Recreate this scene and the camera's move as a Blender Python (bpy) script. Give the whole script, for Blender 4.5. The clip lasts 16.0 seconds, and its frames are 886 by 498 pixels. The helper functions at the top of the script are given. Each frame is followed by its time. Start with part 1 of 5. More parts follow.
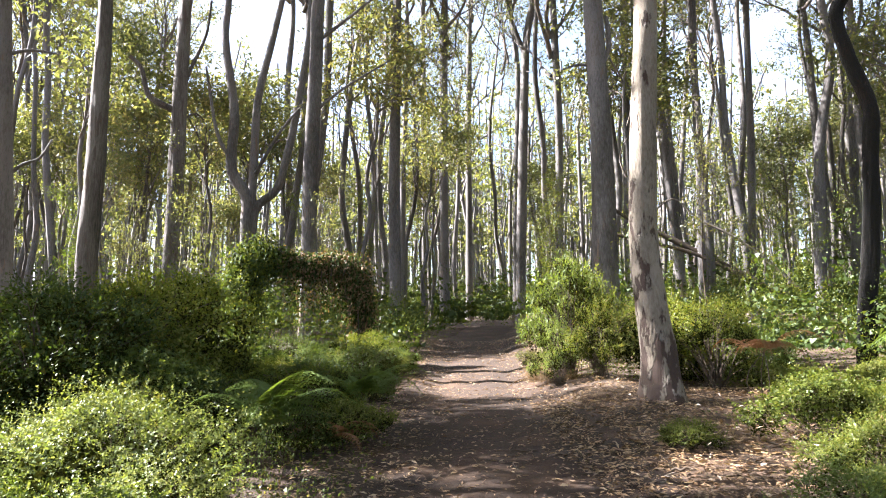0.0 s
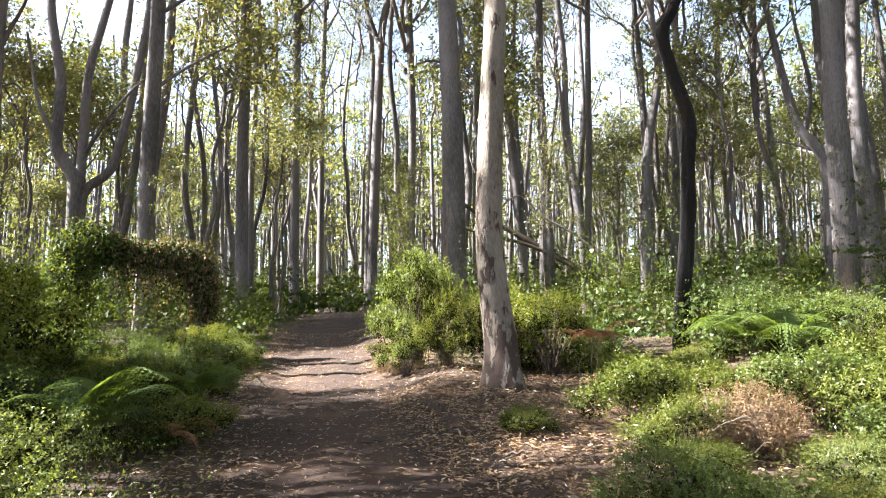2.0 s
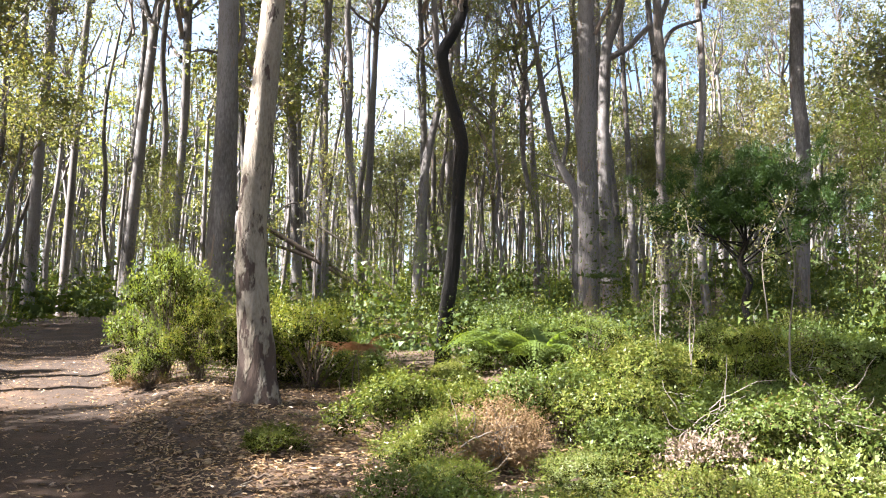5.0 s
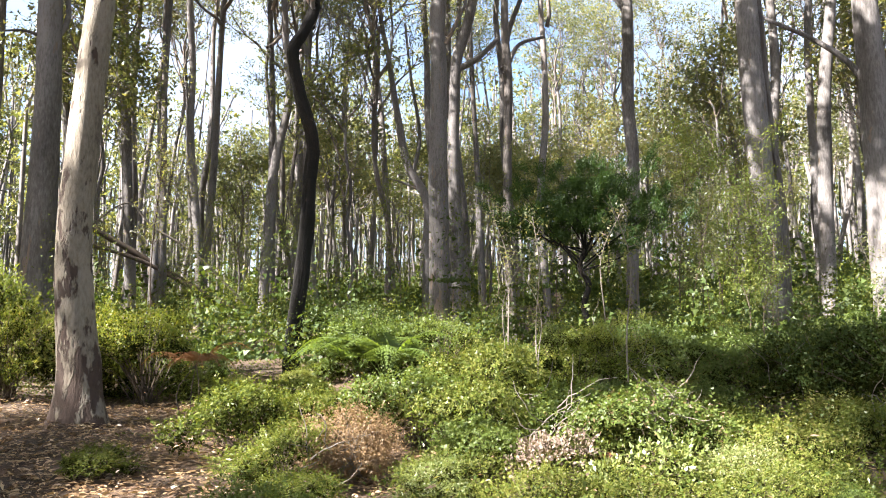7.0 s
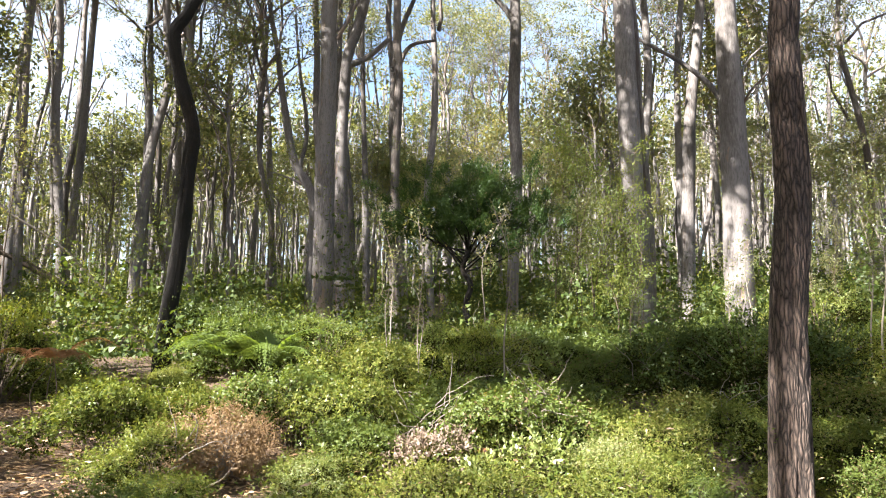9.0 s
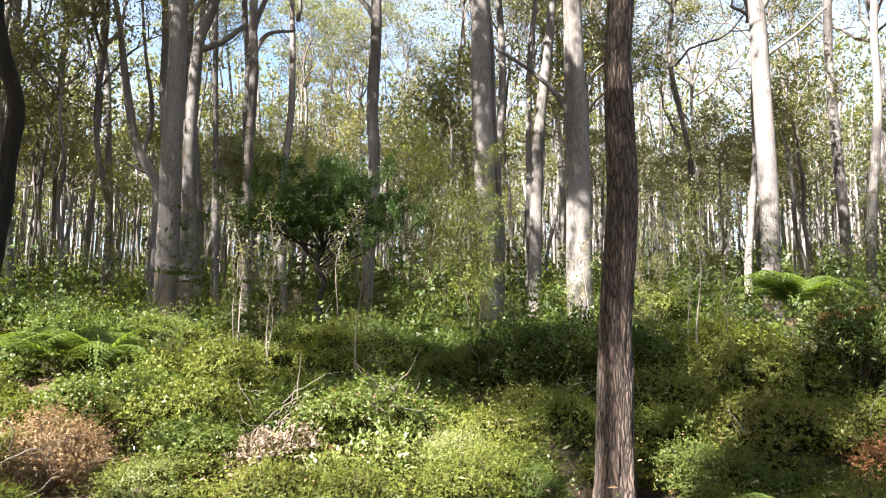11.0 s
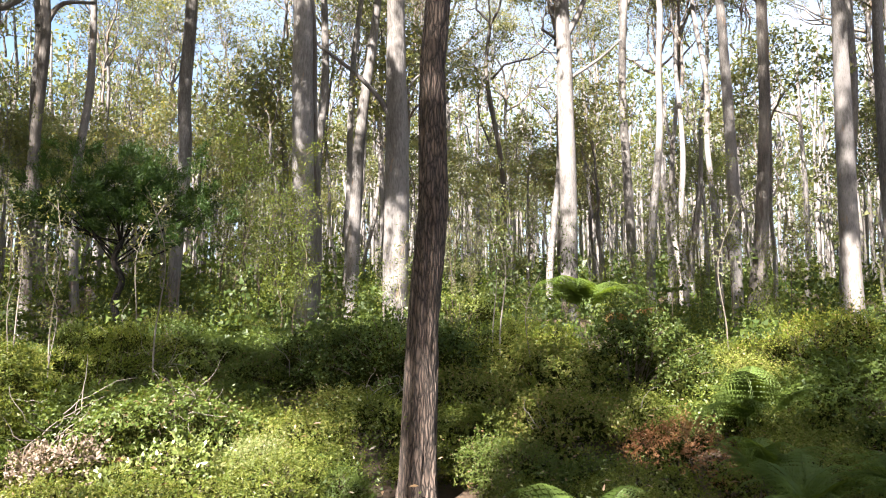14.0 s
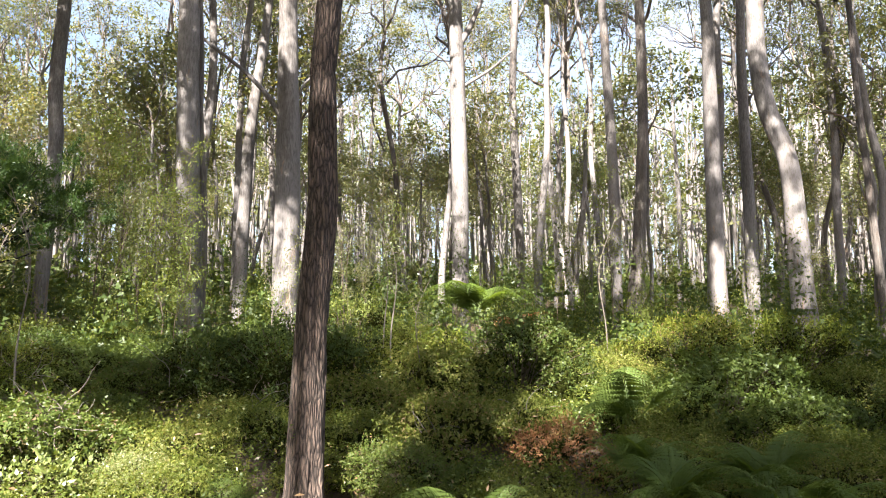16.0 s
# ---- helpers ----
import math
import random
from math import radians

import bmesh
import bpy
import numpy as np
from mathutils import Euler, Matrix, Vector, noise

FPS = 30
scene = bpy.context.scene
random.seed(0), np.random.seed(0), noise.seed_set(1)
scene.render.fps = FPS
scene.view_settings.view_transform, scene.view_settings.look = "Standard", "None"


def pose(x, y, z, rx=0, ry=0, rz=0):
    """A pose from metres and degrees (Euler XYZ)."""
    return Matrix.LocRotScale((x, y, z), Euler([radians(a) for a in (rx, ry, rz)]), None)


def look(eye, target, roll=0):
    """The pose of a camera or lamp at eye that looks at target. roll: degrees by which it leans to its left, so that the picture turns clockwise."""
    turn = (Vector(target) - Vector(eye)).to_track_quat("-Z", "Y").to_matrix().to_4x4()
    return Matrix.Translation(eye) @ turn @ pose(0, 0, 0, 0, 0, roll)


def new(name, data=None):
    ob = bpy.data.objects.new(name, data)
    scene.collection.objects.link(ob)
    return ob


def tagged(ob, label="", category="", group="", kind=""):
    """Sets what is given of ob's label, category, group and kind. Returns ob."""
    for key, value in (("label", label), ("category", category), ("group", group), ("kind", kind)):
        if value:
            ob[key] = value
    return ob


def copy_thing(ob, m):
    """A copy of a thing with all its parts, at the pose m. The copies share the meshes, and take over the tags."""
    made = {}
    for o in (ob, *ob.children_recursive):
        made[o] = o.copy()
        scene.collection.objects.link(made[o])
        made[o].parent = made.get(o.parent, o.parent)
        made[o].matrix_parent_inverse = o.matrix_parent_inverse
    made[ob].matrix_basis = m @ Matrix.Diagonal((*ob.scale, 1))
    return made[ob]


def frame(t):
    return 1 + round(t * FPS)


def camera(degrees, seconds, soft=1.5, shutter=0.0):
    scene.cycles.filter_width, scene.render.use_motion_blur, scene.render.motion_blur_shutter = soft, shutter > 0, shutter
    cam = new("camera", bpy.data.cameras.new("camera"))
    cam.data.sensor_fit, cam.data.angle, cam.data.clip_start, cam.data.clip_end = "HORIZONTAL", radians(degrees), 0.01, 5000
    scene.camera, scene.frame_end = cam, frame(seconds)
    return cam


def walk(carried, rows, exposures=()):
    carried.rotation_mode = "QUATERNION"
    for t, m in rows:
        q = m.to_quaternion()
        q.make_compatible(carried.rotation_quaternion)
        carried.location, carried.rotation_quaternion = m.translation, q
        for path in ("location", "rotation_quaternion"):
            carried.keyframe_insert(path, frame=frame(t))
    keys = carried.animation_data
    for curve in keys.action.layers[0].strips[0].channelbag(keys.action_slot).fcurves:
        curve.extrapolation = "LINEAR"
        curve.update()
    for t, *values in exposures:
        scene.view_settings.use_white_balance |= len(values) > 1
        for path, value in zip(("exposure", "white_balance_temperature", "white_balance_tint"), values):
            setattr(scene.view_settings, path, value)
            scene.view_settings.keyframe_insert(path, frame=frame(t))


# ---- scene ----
cam = camera(65.6, 16.0, 1.05)
EXPOSURES = [(0.0, 3.30, 5850, 15), (5.0, 3.24, 6050, 14), (10.0, 3.06, 6300, 12), (16.0, 3.02, 6350, 12)]
PATH = [
    (0.0, pose(-0.000, -0.000, 1.600, 96.30, 0.10, -0.00)),
    (0.5, pose(-0.005, 0.001, 1.608, 96.13, 0.06, -2.64)),
    (1.0, pose(-0.018, 0.003, 1.608, 95.98, 0.23, -6.34)),
    (1.5, pose(-0.006, 0.002, 1.609, 95.74, 0.37, -9.18)),
    (2.0, pose(0.037, -0.002, 1.603, 95.55, 0.36, -12.29)),
    (2.5, pose(0.093, 0.000, 1.632, 95.46, -0.40, -16.42)),
    (3.0, pose(0.140, 0.023, 1.632, 95.62, 0.03, -21.32)),
    (3.5, pose(0.164, 0.031, 1.634, 96.00, 0.05, -24.27)),
    (6.0, pose(0.405, 0.429, 1.586, 97.04, -0.69, -36.48)),
    (6.5, pose(0.414, 0.439, 1.587, 97.22, 0.15, -40.07)),
    (7.0, pose(0.408, 0.438, 1.591, 97.30, 0.02, -43.17)),
    (7.5, pose(0.405, 0.428, 1.586, 97.44, -0.18, -45.11)),
    (8.0, pose(0.402, 0.422, 1.583, 97.47, -0.34, -47.68)),
    (10.5, pose(0.394, 0.377, 1.566, 97.13, -0.44, -61.41)),
    (11.0, pose(0.397, 0.359, 1.567, 97.19, -0.27, -64.77)),
    (11.5, pose(0.398, 0.352, 1.569, 97.33, -0.23, -67.34)),
    (12.0, pose(0.409, 0.344, 1.570, 97.50, -0.22, -69.84)),
    (12.5, pose(0.416, 0.339, 1.567, 97.59, -0.42, -71.95)),
    (13.0, pose(0.420, 0.331, 1.568, 97.54, -0.33, -74.78)),
    (13.5, pose(0.410, 0.329, 1.574, 97.40, -0.07, -77.09)),
    (14.0, pose(0.397, 0.299, 1.586, 97.24, -0.03, -79.82)),
    (14.5, pose(0.384, 0.289, 1.588, 97.15, 0.09, -82.30)),
    (15.0, pose(0.382, 0.288, 1.589, 97.15, 0.47, -84.38)),
    (15.5, pose(0.385, 0.272, 1.590, 97.28, 0.62, -86.84)),
    (16.0, pose(0.377, 0.268, 1.590, 97.58, 0.66, -88.67)),
]
walk(cam, PATH, EXPOSURES)

# ---------- world, sun ----------
SUN_AZ, SUN_EL = -75.0, 40.0          # degrees clockwise from +y, and above the horizon
world = bpy.data.worlds.new("sky")
scene.world = world
world.use_nodes = True
wt = world.node_tree
bg = wt.nodes["Background"]
sky = wt.nodes.new("ShaderNodeTexSky")
sky.sky_type = "NISHITA"
sky.sun_disc = False
sky.sun_elevation = radians(SUN_EL)
sky.sun_rotation = radians(SUN_AZ % 360)
sky.air_density, sky.dust_density, sky.ozone_density = 1.0, 2.0, 1.0
# thin broken cloud over the whole sky
co, cl, cr, cm = (wt.nodes.new("ShaderNode" + k) for k in ("TexCoord", "TexNoise", "MapRange", "MixRGB"))
cl.inputs["Scale"].default_value, cl.inputs["Detail"].default_value = 2.2, 5.0
cr.inputs["From Min"].default_value, cr.inputs["From Max"].default_value = 0.38, 0.58
cr.inputs["To Min"].default_value, cr.inputs["To Max"].default_value = 0.05, 0.6
cm.inputs[2].default_value = (3.6, 3.85, 4.3, 1)
wt.links.new(co.outputs["Generated"], cl.inputs["Vector"])
wt.links.new(cl.outputs[0], cr.inputs[0])
wt.links.new(cr.outputs[0], cm.inputs[0])
wt.links.new(sky.outputs[0], cm.inputs[1])
wt.links.new(cm.outputs[0], bg.inputs[0])
bg.inputs[1].default_value = 0.05
lamp = bpy.data.lights.new("sun", "SUN")
lamp.energy, lamp.angle, lamp.color = 5.0, radians(0.5), (1.0, 0.93, 0.82)
sun_way = Vector((math.sin(radians(SUN_AZ)) * math.cos(radians(SUN_EL)),
                  math.cos(radians(SUN_AZ)) * math.cos(radians(SUN_EL)), math.sin(radians(SUN_EL))))
new("sun", lamp).matrix_world = look(sun_way * 60, (0, 0, 0))

# ---------- materials ----------
def nodes(name):
    m = bpy.data.materials.new(name)
    m.use_nodes = True
    t = m.node_tree
    t.nodes.clear()
    out = t.nodes.new("ShaderNodeOutputMaterial")
    def add(kind, **kw):
        n = t.nodes.new("ShaderNode" + kind)
        for k, v in kw.items():
            n.inputs[k].default_value = v
        return n
    def link(a, b):
        t.links.new(a, b)
    return m, add, link, out


def ramp(add, stops):
    n = add("ValToRGB")
    e = n.color_ramp.elements
    while len(e) < len(stops):
        e.new(0.5)
    for el, (p, c) in zip(e, stops):
        el.position, el.color = p, (*c, 1)
    return n


def leaf_material(name, colours, through_light=0.40, gloss=0.022, rough=0.5, withered=None):
    """Leaves: each one differs a little, light shines through, a faint waxy gloss."""
    m, add, link, out = nodes(name)
    geo, info = add("NewGeometry"), add("ObjectInfo")
    mix = add("Math")
    mix.operation = "MULTIPLY_ADD"
    mix.inputs[1].default_value = 0.7
    sc = add("Math")
    sc.operation = "MULTIPLY"
    sc.inputs[1].default_value = 0.3
    link(info.outputs["Random"], sc.inputs[0])
    link(geo.outputs["Random Per Island"], mix.inputs[0])
    link(sc.outputs[0], mix.inputs[2])
    k = len(colours) - 1
    stops = [(i / k, c) for i, c in enumerate(colours)]
    if withered:
        stops = [(0.93 * p, c) for p, c in stops] + [(0.955, withered)]
    r = ramp(add, stops)
    link(mix.outputs[0], r.inputs[0])
    diff, tran = add("BsdfDiffuse"), add("BsdfTranslucent")
    gl = add("BsdfGlossy", Roughness=rough)
    gl.inputs["Color"].default_value = (0.9, 0.95, 0.9, 1)
    warm = add("MixRGB")
    warm.blend_type = "MULTIPLY"
    warm.inputs[0].default_value = 1.0
    warm.inputs[2].default_value = (1.35, 1.25, 0.55, 1)
    link(r.outputs[0], warm.inputs[1])
    link(r.outputs[0], diff.inputs[0])
    link(warm.outputs[0], tran.inputs[0])
    a, b = add("MixShader"), add("MixShader")
    a.inputs[0].default_value, b.inputs[0].default_value = through_light, gloss
    link(diff.outputs[0], a.inputs[1]), link(tran.outputs[0], a.inputs[2])
    link(a.outputs[0], b.inputs[1]), link(gl.outputs[0], b.inputs[2])
    link(b.outputs[0], out.inputs[0])
    return m


def bark_material(name, stops, patch, patch_amount, scale=1.0, stretch=0.25, bump=0.3, rough=0.85, streak=(0.12, 0.10, 0.09), low=0.0, low_to=2.5):
    """Bark: long vertical grain, blotches, darker peeling patches, thickest near the foot when low is set."""
    m, add, link, out = nodes(name)
    tc, info = add("TexCoord"), add("ObjectInfo")
    shift = add("VectorMath")
    shift.operation = "MULTIPLY_ADD"
    shift.inputs[1].default_value = (31, 17, 11)
    link(info.outputs["Random"], shift.inputs[0])
    link(tc.outputs["Object"], shift.inputs[2])
    mp = add("Mapping")
    mp.inputs["Scale"].default_value = (1, 1, stretch)
    link(shift.outputs[0], mp.inputs[0])
    fine = add("TexNoise", Scale=22 * scale, Detail=6, Roughness=0.65)
    mid = add("TexNoise", Scale=5 * scale, Detail=4, Roughness=0.6)
    big = add("TexNoise", Scale=1.1 * scale, Detail=3)
    for n in (fine, mid, big):
        link(mp.outputs[0], n.inputs["Vector"])
    r = ramp(add, stops)
    s = add("Math")
    s.operation = "MULTIPLY_ADD"
    s.inputs[1].default_value = 0.55
    h = add("Math")
    h.operation = "MULTIPLY"
    h.inputs[1].default_value = 0.45
    link(fine.outputs[0], h.inputs[0])
    link(big.outputs[0], s.inputs[0]), link(h.outputs[0], s.inputs[2])
    link(s.outputs[0], r.inputs[0])
    # peeling patches
    sep = add("SeparateXYZ")
    link(tc.outputs["Object"], sep.inputs[0])
    zr = add("MapRange")
    zr.inputs["From Min"].default_value, zr.inputs["From Max"].default_value = 0.0, low_to
    zr.inputs["To Min"].default_value, zr.inputs["To Max"].default_value = low, 0.0
    link(sep.outputs[2], zr.inputs[0])
    pa = add("Math")
    pa.operation = "ADD"
    link(mid.outputs[0], pa.inputs[0]), link(zr.outputs[0], pa.inputs[1])
    pr = ramp(add, [(max(0.0, 0.72 - patch_amount), (0, 0, 0)), (0.77 - patch_amount, (1, 1, 1))])
    link(pa.outputs[0], pr.inputs[0])
    mx = add("MixRGB")
    link(pr.outputs[0], mx.inputs[0])
    link(r.outputs[0], mx.inputs[1])
    pc = add("MixRGB")
    pc.inputs[1].default_value, pc.inputs[2].default_value = (*patch, 1), (*streak, 1)
    link(fine.outputs[0], pc.inputs[0])
    link(pc.outputs[0], mx.inputs[2])
    bs = add("BsdfPrincipled", Roughness=rough)
    link(mx.outputs[0], bs.inputs["Base Color"])
    bm = add("Bump", Strength=bump, Distance=0.02)
    hh = add("Math")
    hh.operation = "SUBTRACT"
    link(fine.outputs[0], hh.inputs[0]), link(pr.outputs[0], hh.inputs[1])
    link(hh.outputs[0], bm.inputs["Height"])
    link(bm.outputs[0], bs.inputs["Normal"])
    link(bs.outputs[0], out.inputs[0])
    return m


def soil_material(name, stops, scale, bump=0.5, sand=(0.12, 0.075, 0.05)):
    m, add, link, out = nodes(name)
    tc = add("TexCoord")
    a = add("TexNoise", Scale=0.7 * scale, Detail=5, Roughness=0.6)
    b = add("TexNoise", Scale=14 * scale, Detail=8, Roughness=0.7)
    v = add("TexVoronoi", Scale=16 * scale)
    for n in (a, b, v):
        link(tc.outputs["Object"], n.inputs["Vector"])
    s = add("Math")
    s.operation = "ADD"
    h = add("Math")
    h.operation = "MULTIPLY"
    h.inputs[1].default_value = 0.5
    h2 = add("Math")
    h2.operation = "MULTIPLY"
    h2.inputs[1].default_value = 0.5
    link(a.outputs[0], h.inputs[0]), link(b.outputs[0], h2.inputs[0])
    link(h.outputs[0], s.inputs[0]), link(h2.outputs[0], s.inputs[1])
    r = ramp(add, stops)
    link(s.outputs[0], r.inputs[0])
    bs = add("BsdfPrincipled", Roughness=0.95)
    mx, pt = add("MixRGB"), add("TexNoise", Scale=0.9, Detail=4, Roughness=0.65)
    mx.inputs[2].default_value = (*sand, 1)
    link(tc.outputs["Object"], pt.inputs["Vector"])
    pr = ramp(add, [(0.52, (0, 0, 0)), (0.70, (0.75, 0.75, 0.75))])
    link(pt.outputs[0], pr.inputs[0]), link(pr.outputs[0], mx.inputs[0])
    link(r.outputs[0], mx.inputs[1]), link(mx.outputs[0], bs.inputs["Base Color"])
    bm = add("Bump", Strength=bump, Distance=0.03)
    link(b.outputs[0], bm.inputs["Height"])
    link(bm.outputs[0], bs.inputs["Normal"])
    link(bs.outputs[0], out.inputs[0])
    return m


LEAF_GUM = leaf_material("gum_leaf", [(0.0666, 0.0823, 0.0350), (0.1107, 0.1294, 0.0575), (0.1617, 0.1676, 0.0775), (0.2323, 0.2019, 0.1013)], 0.55, 0.03, 0.4)
LEAF_FINE = leaf_material("fine_leaf", [(0.0428, 0.0672, 0.0108), (0.0786, 0.1067, 0.0172), (0.1353, 0.1536, 0.0313), (0.2130, 0.2042, 0.0647)], gloss=0.014, rough=0.4, withered=(0.22, 0.16, 0.08))
LEAF_PALE = leaf_material("pale_leaf", [(0.0754, 0.1076, 0.0209), (0.1233, 0.1592, 0.0370), (0.1822, 0.2107, 0.0655), (0.2456, 0.2576, 0.1121)], gloss=0.04, rough=0.4, withered=(0.28, 0.21, 0.11))
LEAF_BROAD = leaf_material("shrub_leaf", [(0.0459, 0.0699, 0.0088), (0.0783, 0.1095, 0.0137), (0.1206, 0.1444, 0.0196), (0.1665, 0.1638, 0.0304)], gloss=0.014, rough=0.45, withered=(0.2, 0.14, 0.06))
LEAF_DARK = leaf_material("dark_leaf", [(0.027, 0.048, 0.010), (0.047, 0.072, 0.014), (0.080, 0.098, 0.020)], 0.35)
LEAF_NEEDLE = leaf_material("needle_leaf", [(0.012, 0.030, 0.006), (0.026, 0.055, 0.011), (0.065, 0.11, 0.022)], 0.4)
# dark leaf colours that paint the shade inside bushes and vines
LEAF_INNER_SHADE = leaf_material("inner_shade_leaf", [(0.014, 0.019, 0.005), (0.026, 0.031, 0.007), (0.041, 0.039, 0.013)], 0.2, 0.0)
LEAF_YELLOW = leaf_material("young_leaf", [(0.070, 0.110, 0.023), (0.120, 0.157, 0.033), (0.190, 0.199, 0.052)], 0.5)
LEAF_FERN = leaf_material("fern_leaf", [(0.0450, 0.0708, 0.0118), (0.0711, 0.1058, 0.0186), (0.1134, 0.1435, 0.0304)], 0.45, withered=(0.16, 0.11, 0.06))
LEAF_BRACKEN = leaf_material("bracken_leaf", [(0.0612, 0.0966, 0.0170), (0.0900, 0.1380, 0.0260), (0.1323, 0.1748, 0.0410)], 0.5)
LEAF_DEAD = leaf_material("dead_leaf", [(0.136, 0.060, 0.025), (0.221, 0.102, 0.043), (0.289, 0.162, 0.085)], 0.3)
LEAF_STRAW = leaf_material("dry_twig_leaf", [(0.130, 0.077, 0.040), (0.194, 0.126, 0.066), (0.238, 0.168, 0.099)], 0.2)
LEAF_WITHERED = leaf_material("withered_leaf", [(0.09, 0.062, 0.048), (0.17, 0.125, 0.098), (0.27, 0.21, 0.17)], 0.15, 0.03)
LITTER = leaf_material("fallen_leaf", [(0.0861, 0.0431, 0.019), (0.1894, 0.1058, 0.050), (0.3100, 0.2038, 0.105), (0.4736, 0.3528, 0.205)], 0.1, 0.1)
BARK_GUM = bark_material("pale_gum_bark", [(0.36, (0.0531, 0.0459, 0.0416)), (0.46, (0.1045, 0.0936, 0.0881)), (0.55, (0.1745, 0.1602, 0.1561)), (0.64, (0.1108, 0.0909, 0.0795))],
                         (0.22, 0.155, 0.11), 0.08, low=0.16, low_to=3.0)
BARK_ROUGH = bark_material("rough_brown_bark", [(0.38, (0.0380, 0.0320, 0.0284)), (0.5, (0.0997, 0.0850, 0.0756)), (0.62, (0.1805, 0.1620, 0.1470))],
                           (0.085, 0.06, 0.045), 0.16, scale=1.6, stretch=0.12, bump=0.8)
BARK_NEAR = bark_material("peeling_gum_bark", [(0.36, (0.1017, 0.0773, 0.0564)), (0.45, (0.1865, 0.1546, 0.1170)), (0.55, (0.2543, 0.2164, 0.1686)), (0.64, (0.1780, 0.1314, 0.0894))],
                          (0.085, 0.05, 0.034), 0.14, scale=1.5, stretch=0.34, low=0.16, low_to=3.0, bump=0.9, streak=(0.03, 0.022, 0.018))
BARK_BLACK = bark_material("charred_bark", [(0.3, (0.0028, 0.0023, 0.0018)), (0.55, (0.0077, 0.0059, 0.0045)), (0.75, (0.0245, 0.0143, 0.0090))],
                           (0.07, 0.035, 0.018), 0.05, scale=2.0, stretch=0.3, bump=1.0, rough=1.0)
def furrowed_material(name):
    """Stringy bark: interlaced long plates parted by dark furrows."""
    m, add, link, out = nodes(name)
    tc = add("TexCoord")
    wob = add("TexNoise", Scale=9, Detail=3)
    link(tc.outputs["Object"], wob.inputs["Vector"])
    mul = add("VectorMath")
    mul.operation = "MULTIPLY_ADD"
    mul.inputs[1].default_value = (0.035, 0.035, 0.06)
    link(wob.outputs["Color"], mul.inputs[0]), link(tc.outputs["Object"], mul.inputs[2])
    mp = add("Mapping")
    mp.inputs["Scale"].default_value = (38, 38, 6.0)
    link(mul.outputs[0], mp.inputs[0])
    vo = add("TexVoronoi", Scale=1.0)
    vo.feature = "DISTANCE_TO_EDGE"
    fi = add("TexNoise", Scale=2.2, Detail=6, Roughness=0.7)
    link(mp.outputs[0], vo.inputs["Vector"]), link(mp.outputs[0], fi.inputs["Vector"])
    r = ramp(add, [(0.0, (0.010, 0.007, 0.006)), (0.07, (0.036, 0.026, 0.021)), (0.22, (0.092, 0.065, 0.052)), (0.6, (0.155, 0.115, 0.095))])
    f = add("Math")
    f.operation = "MULTIPLY_ADD"
    f.inputs[1].default_value = 0.22
    f.inputs[2].default_value = -0.10
    link(fi.outputs[0], f.inputs[0])
    f2 = add("Math")
    f2.operation = "ADD"
    link(vo.outputs["Distance"], f2.inputs[0]), link(f.outputs[0], f2.inputs[1])
    link(f2.outputs[0], r.inputs[0])
    bs = add("BsdfPrincipled", Roughness=0.95)
    link(r.outputs[0], bs.inputs["Base Color"])
    bm = add("Bump", Strength=1.0, Distance=0.03)
    link(f2.outputs[0], bm.inputs["Height"]), link(bm.outputs[0], bs.inputs["Normal"])
    link(bs.outputs[0], out.inputs[0])
    return m


BARK_STRING = furrowed_material("furrowed_red_bark")
TWIG = bark_material("grey_twig", [(0.3, (0.09, 0.073, 0.056)), (0.6, (0.17, 0.145, 0.118)), (0.8, (0.27, 0.235, 0.195))], (0.2, 0.14, 0.1), 0.05, scale=3)
STEM = bark_material("brown_stem", [(0.3, (0.04, 0.03, 0.02)), (0.6, (0.085, 0.06, 0.04)), (0.8, (0.13, 0.10, 0.065))], (0.1, 0.07, 0.05), 0.05, scale=3)
SOIL = soil_material("forest_floor", [(0.36, (0.0192, 0.0118, 0.0065)), (0.5, (0.0528, 0.0311, 0.0168)), (0.62, (0.1056, 0.0630, 0.0348))], 1.0, 0.8)
TRACK = soil_material("track_earth", [(0.36, (0.0161, 0.0081, 0.0034)), (0.5, (0.0295, 0.0144, 0.0060)), (0.64, (0.0493, 0.0246, 0.0100))], 1.2, 0.6, (0.094, 0.05, 0.024))

# ---------- mesh helpers ----------
RNG = np.random.RandomState(7)


def mesh_of(name, V, F, material, smooth=False):
    """A mesh from arrays of places and of faces with equal corner counts."""
    V = np.asarray(V, np.float32)
    F = np.asarray(F, np.int32)
    me = bpy.data.meshes.new(name)
    me.vertices.add(len(V))
    me.vertices.foreach_set("co", V.ravel())
    me.loops.add(F.size)
    me.loops.foreach_set("vertex_index", F.ravel())
    me.polygons.add(len(F))
    me.polygons.foreach_set("loop_start", np.arange(len(F), dtype=np.int32) * F.shape[1])
    if smooth:
        me.polygons.foreach_set("use_smooth", np.ones(len(F), bool))
    me.materials.append(material)
    me.update(calc_edges=True)
    me.validate()
    return me


def joined(pieces):
    V, F, n = [], [], 0
    for v, f in pieces:
        V.append(v), F.append(f + n)
        n += len(v)
    return np.concatenate(V), np.concatenate(F)


def unit(a):
    return a / np.maximum(np.linalg.norm(a, axis=-1, keepdims=True), 1e-9)


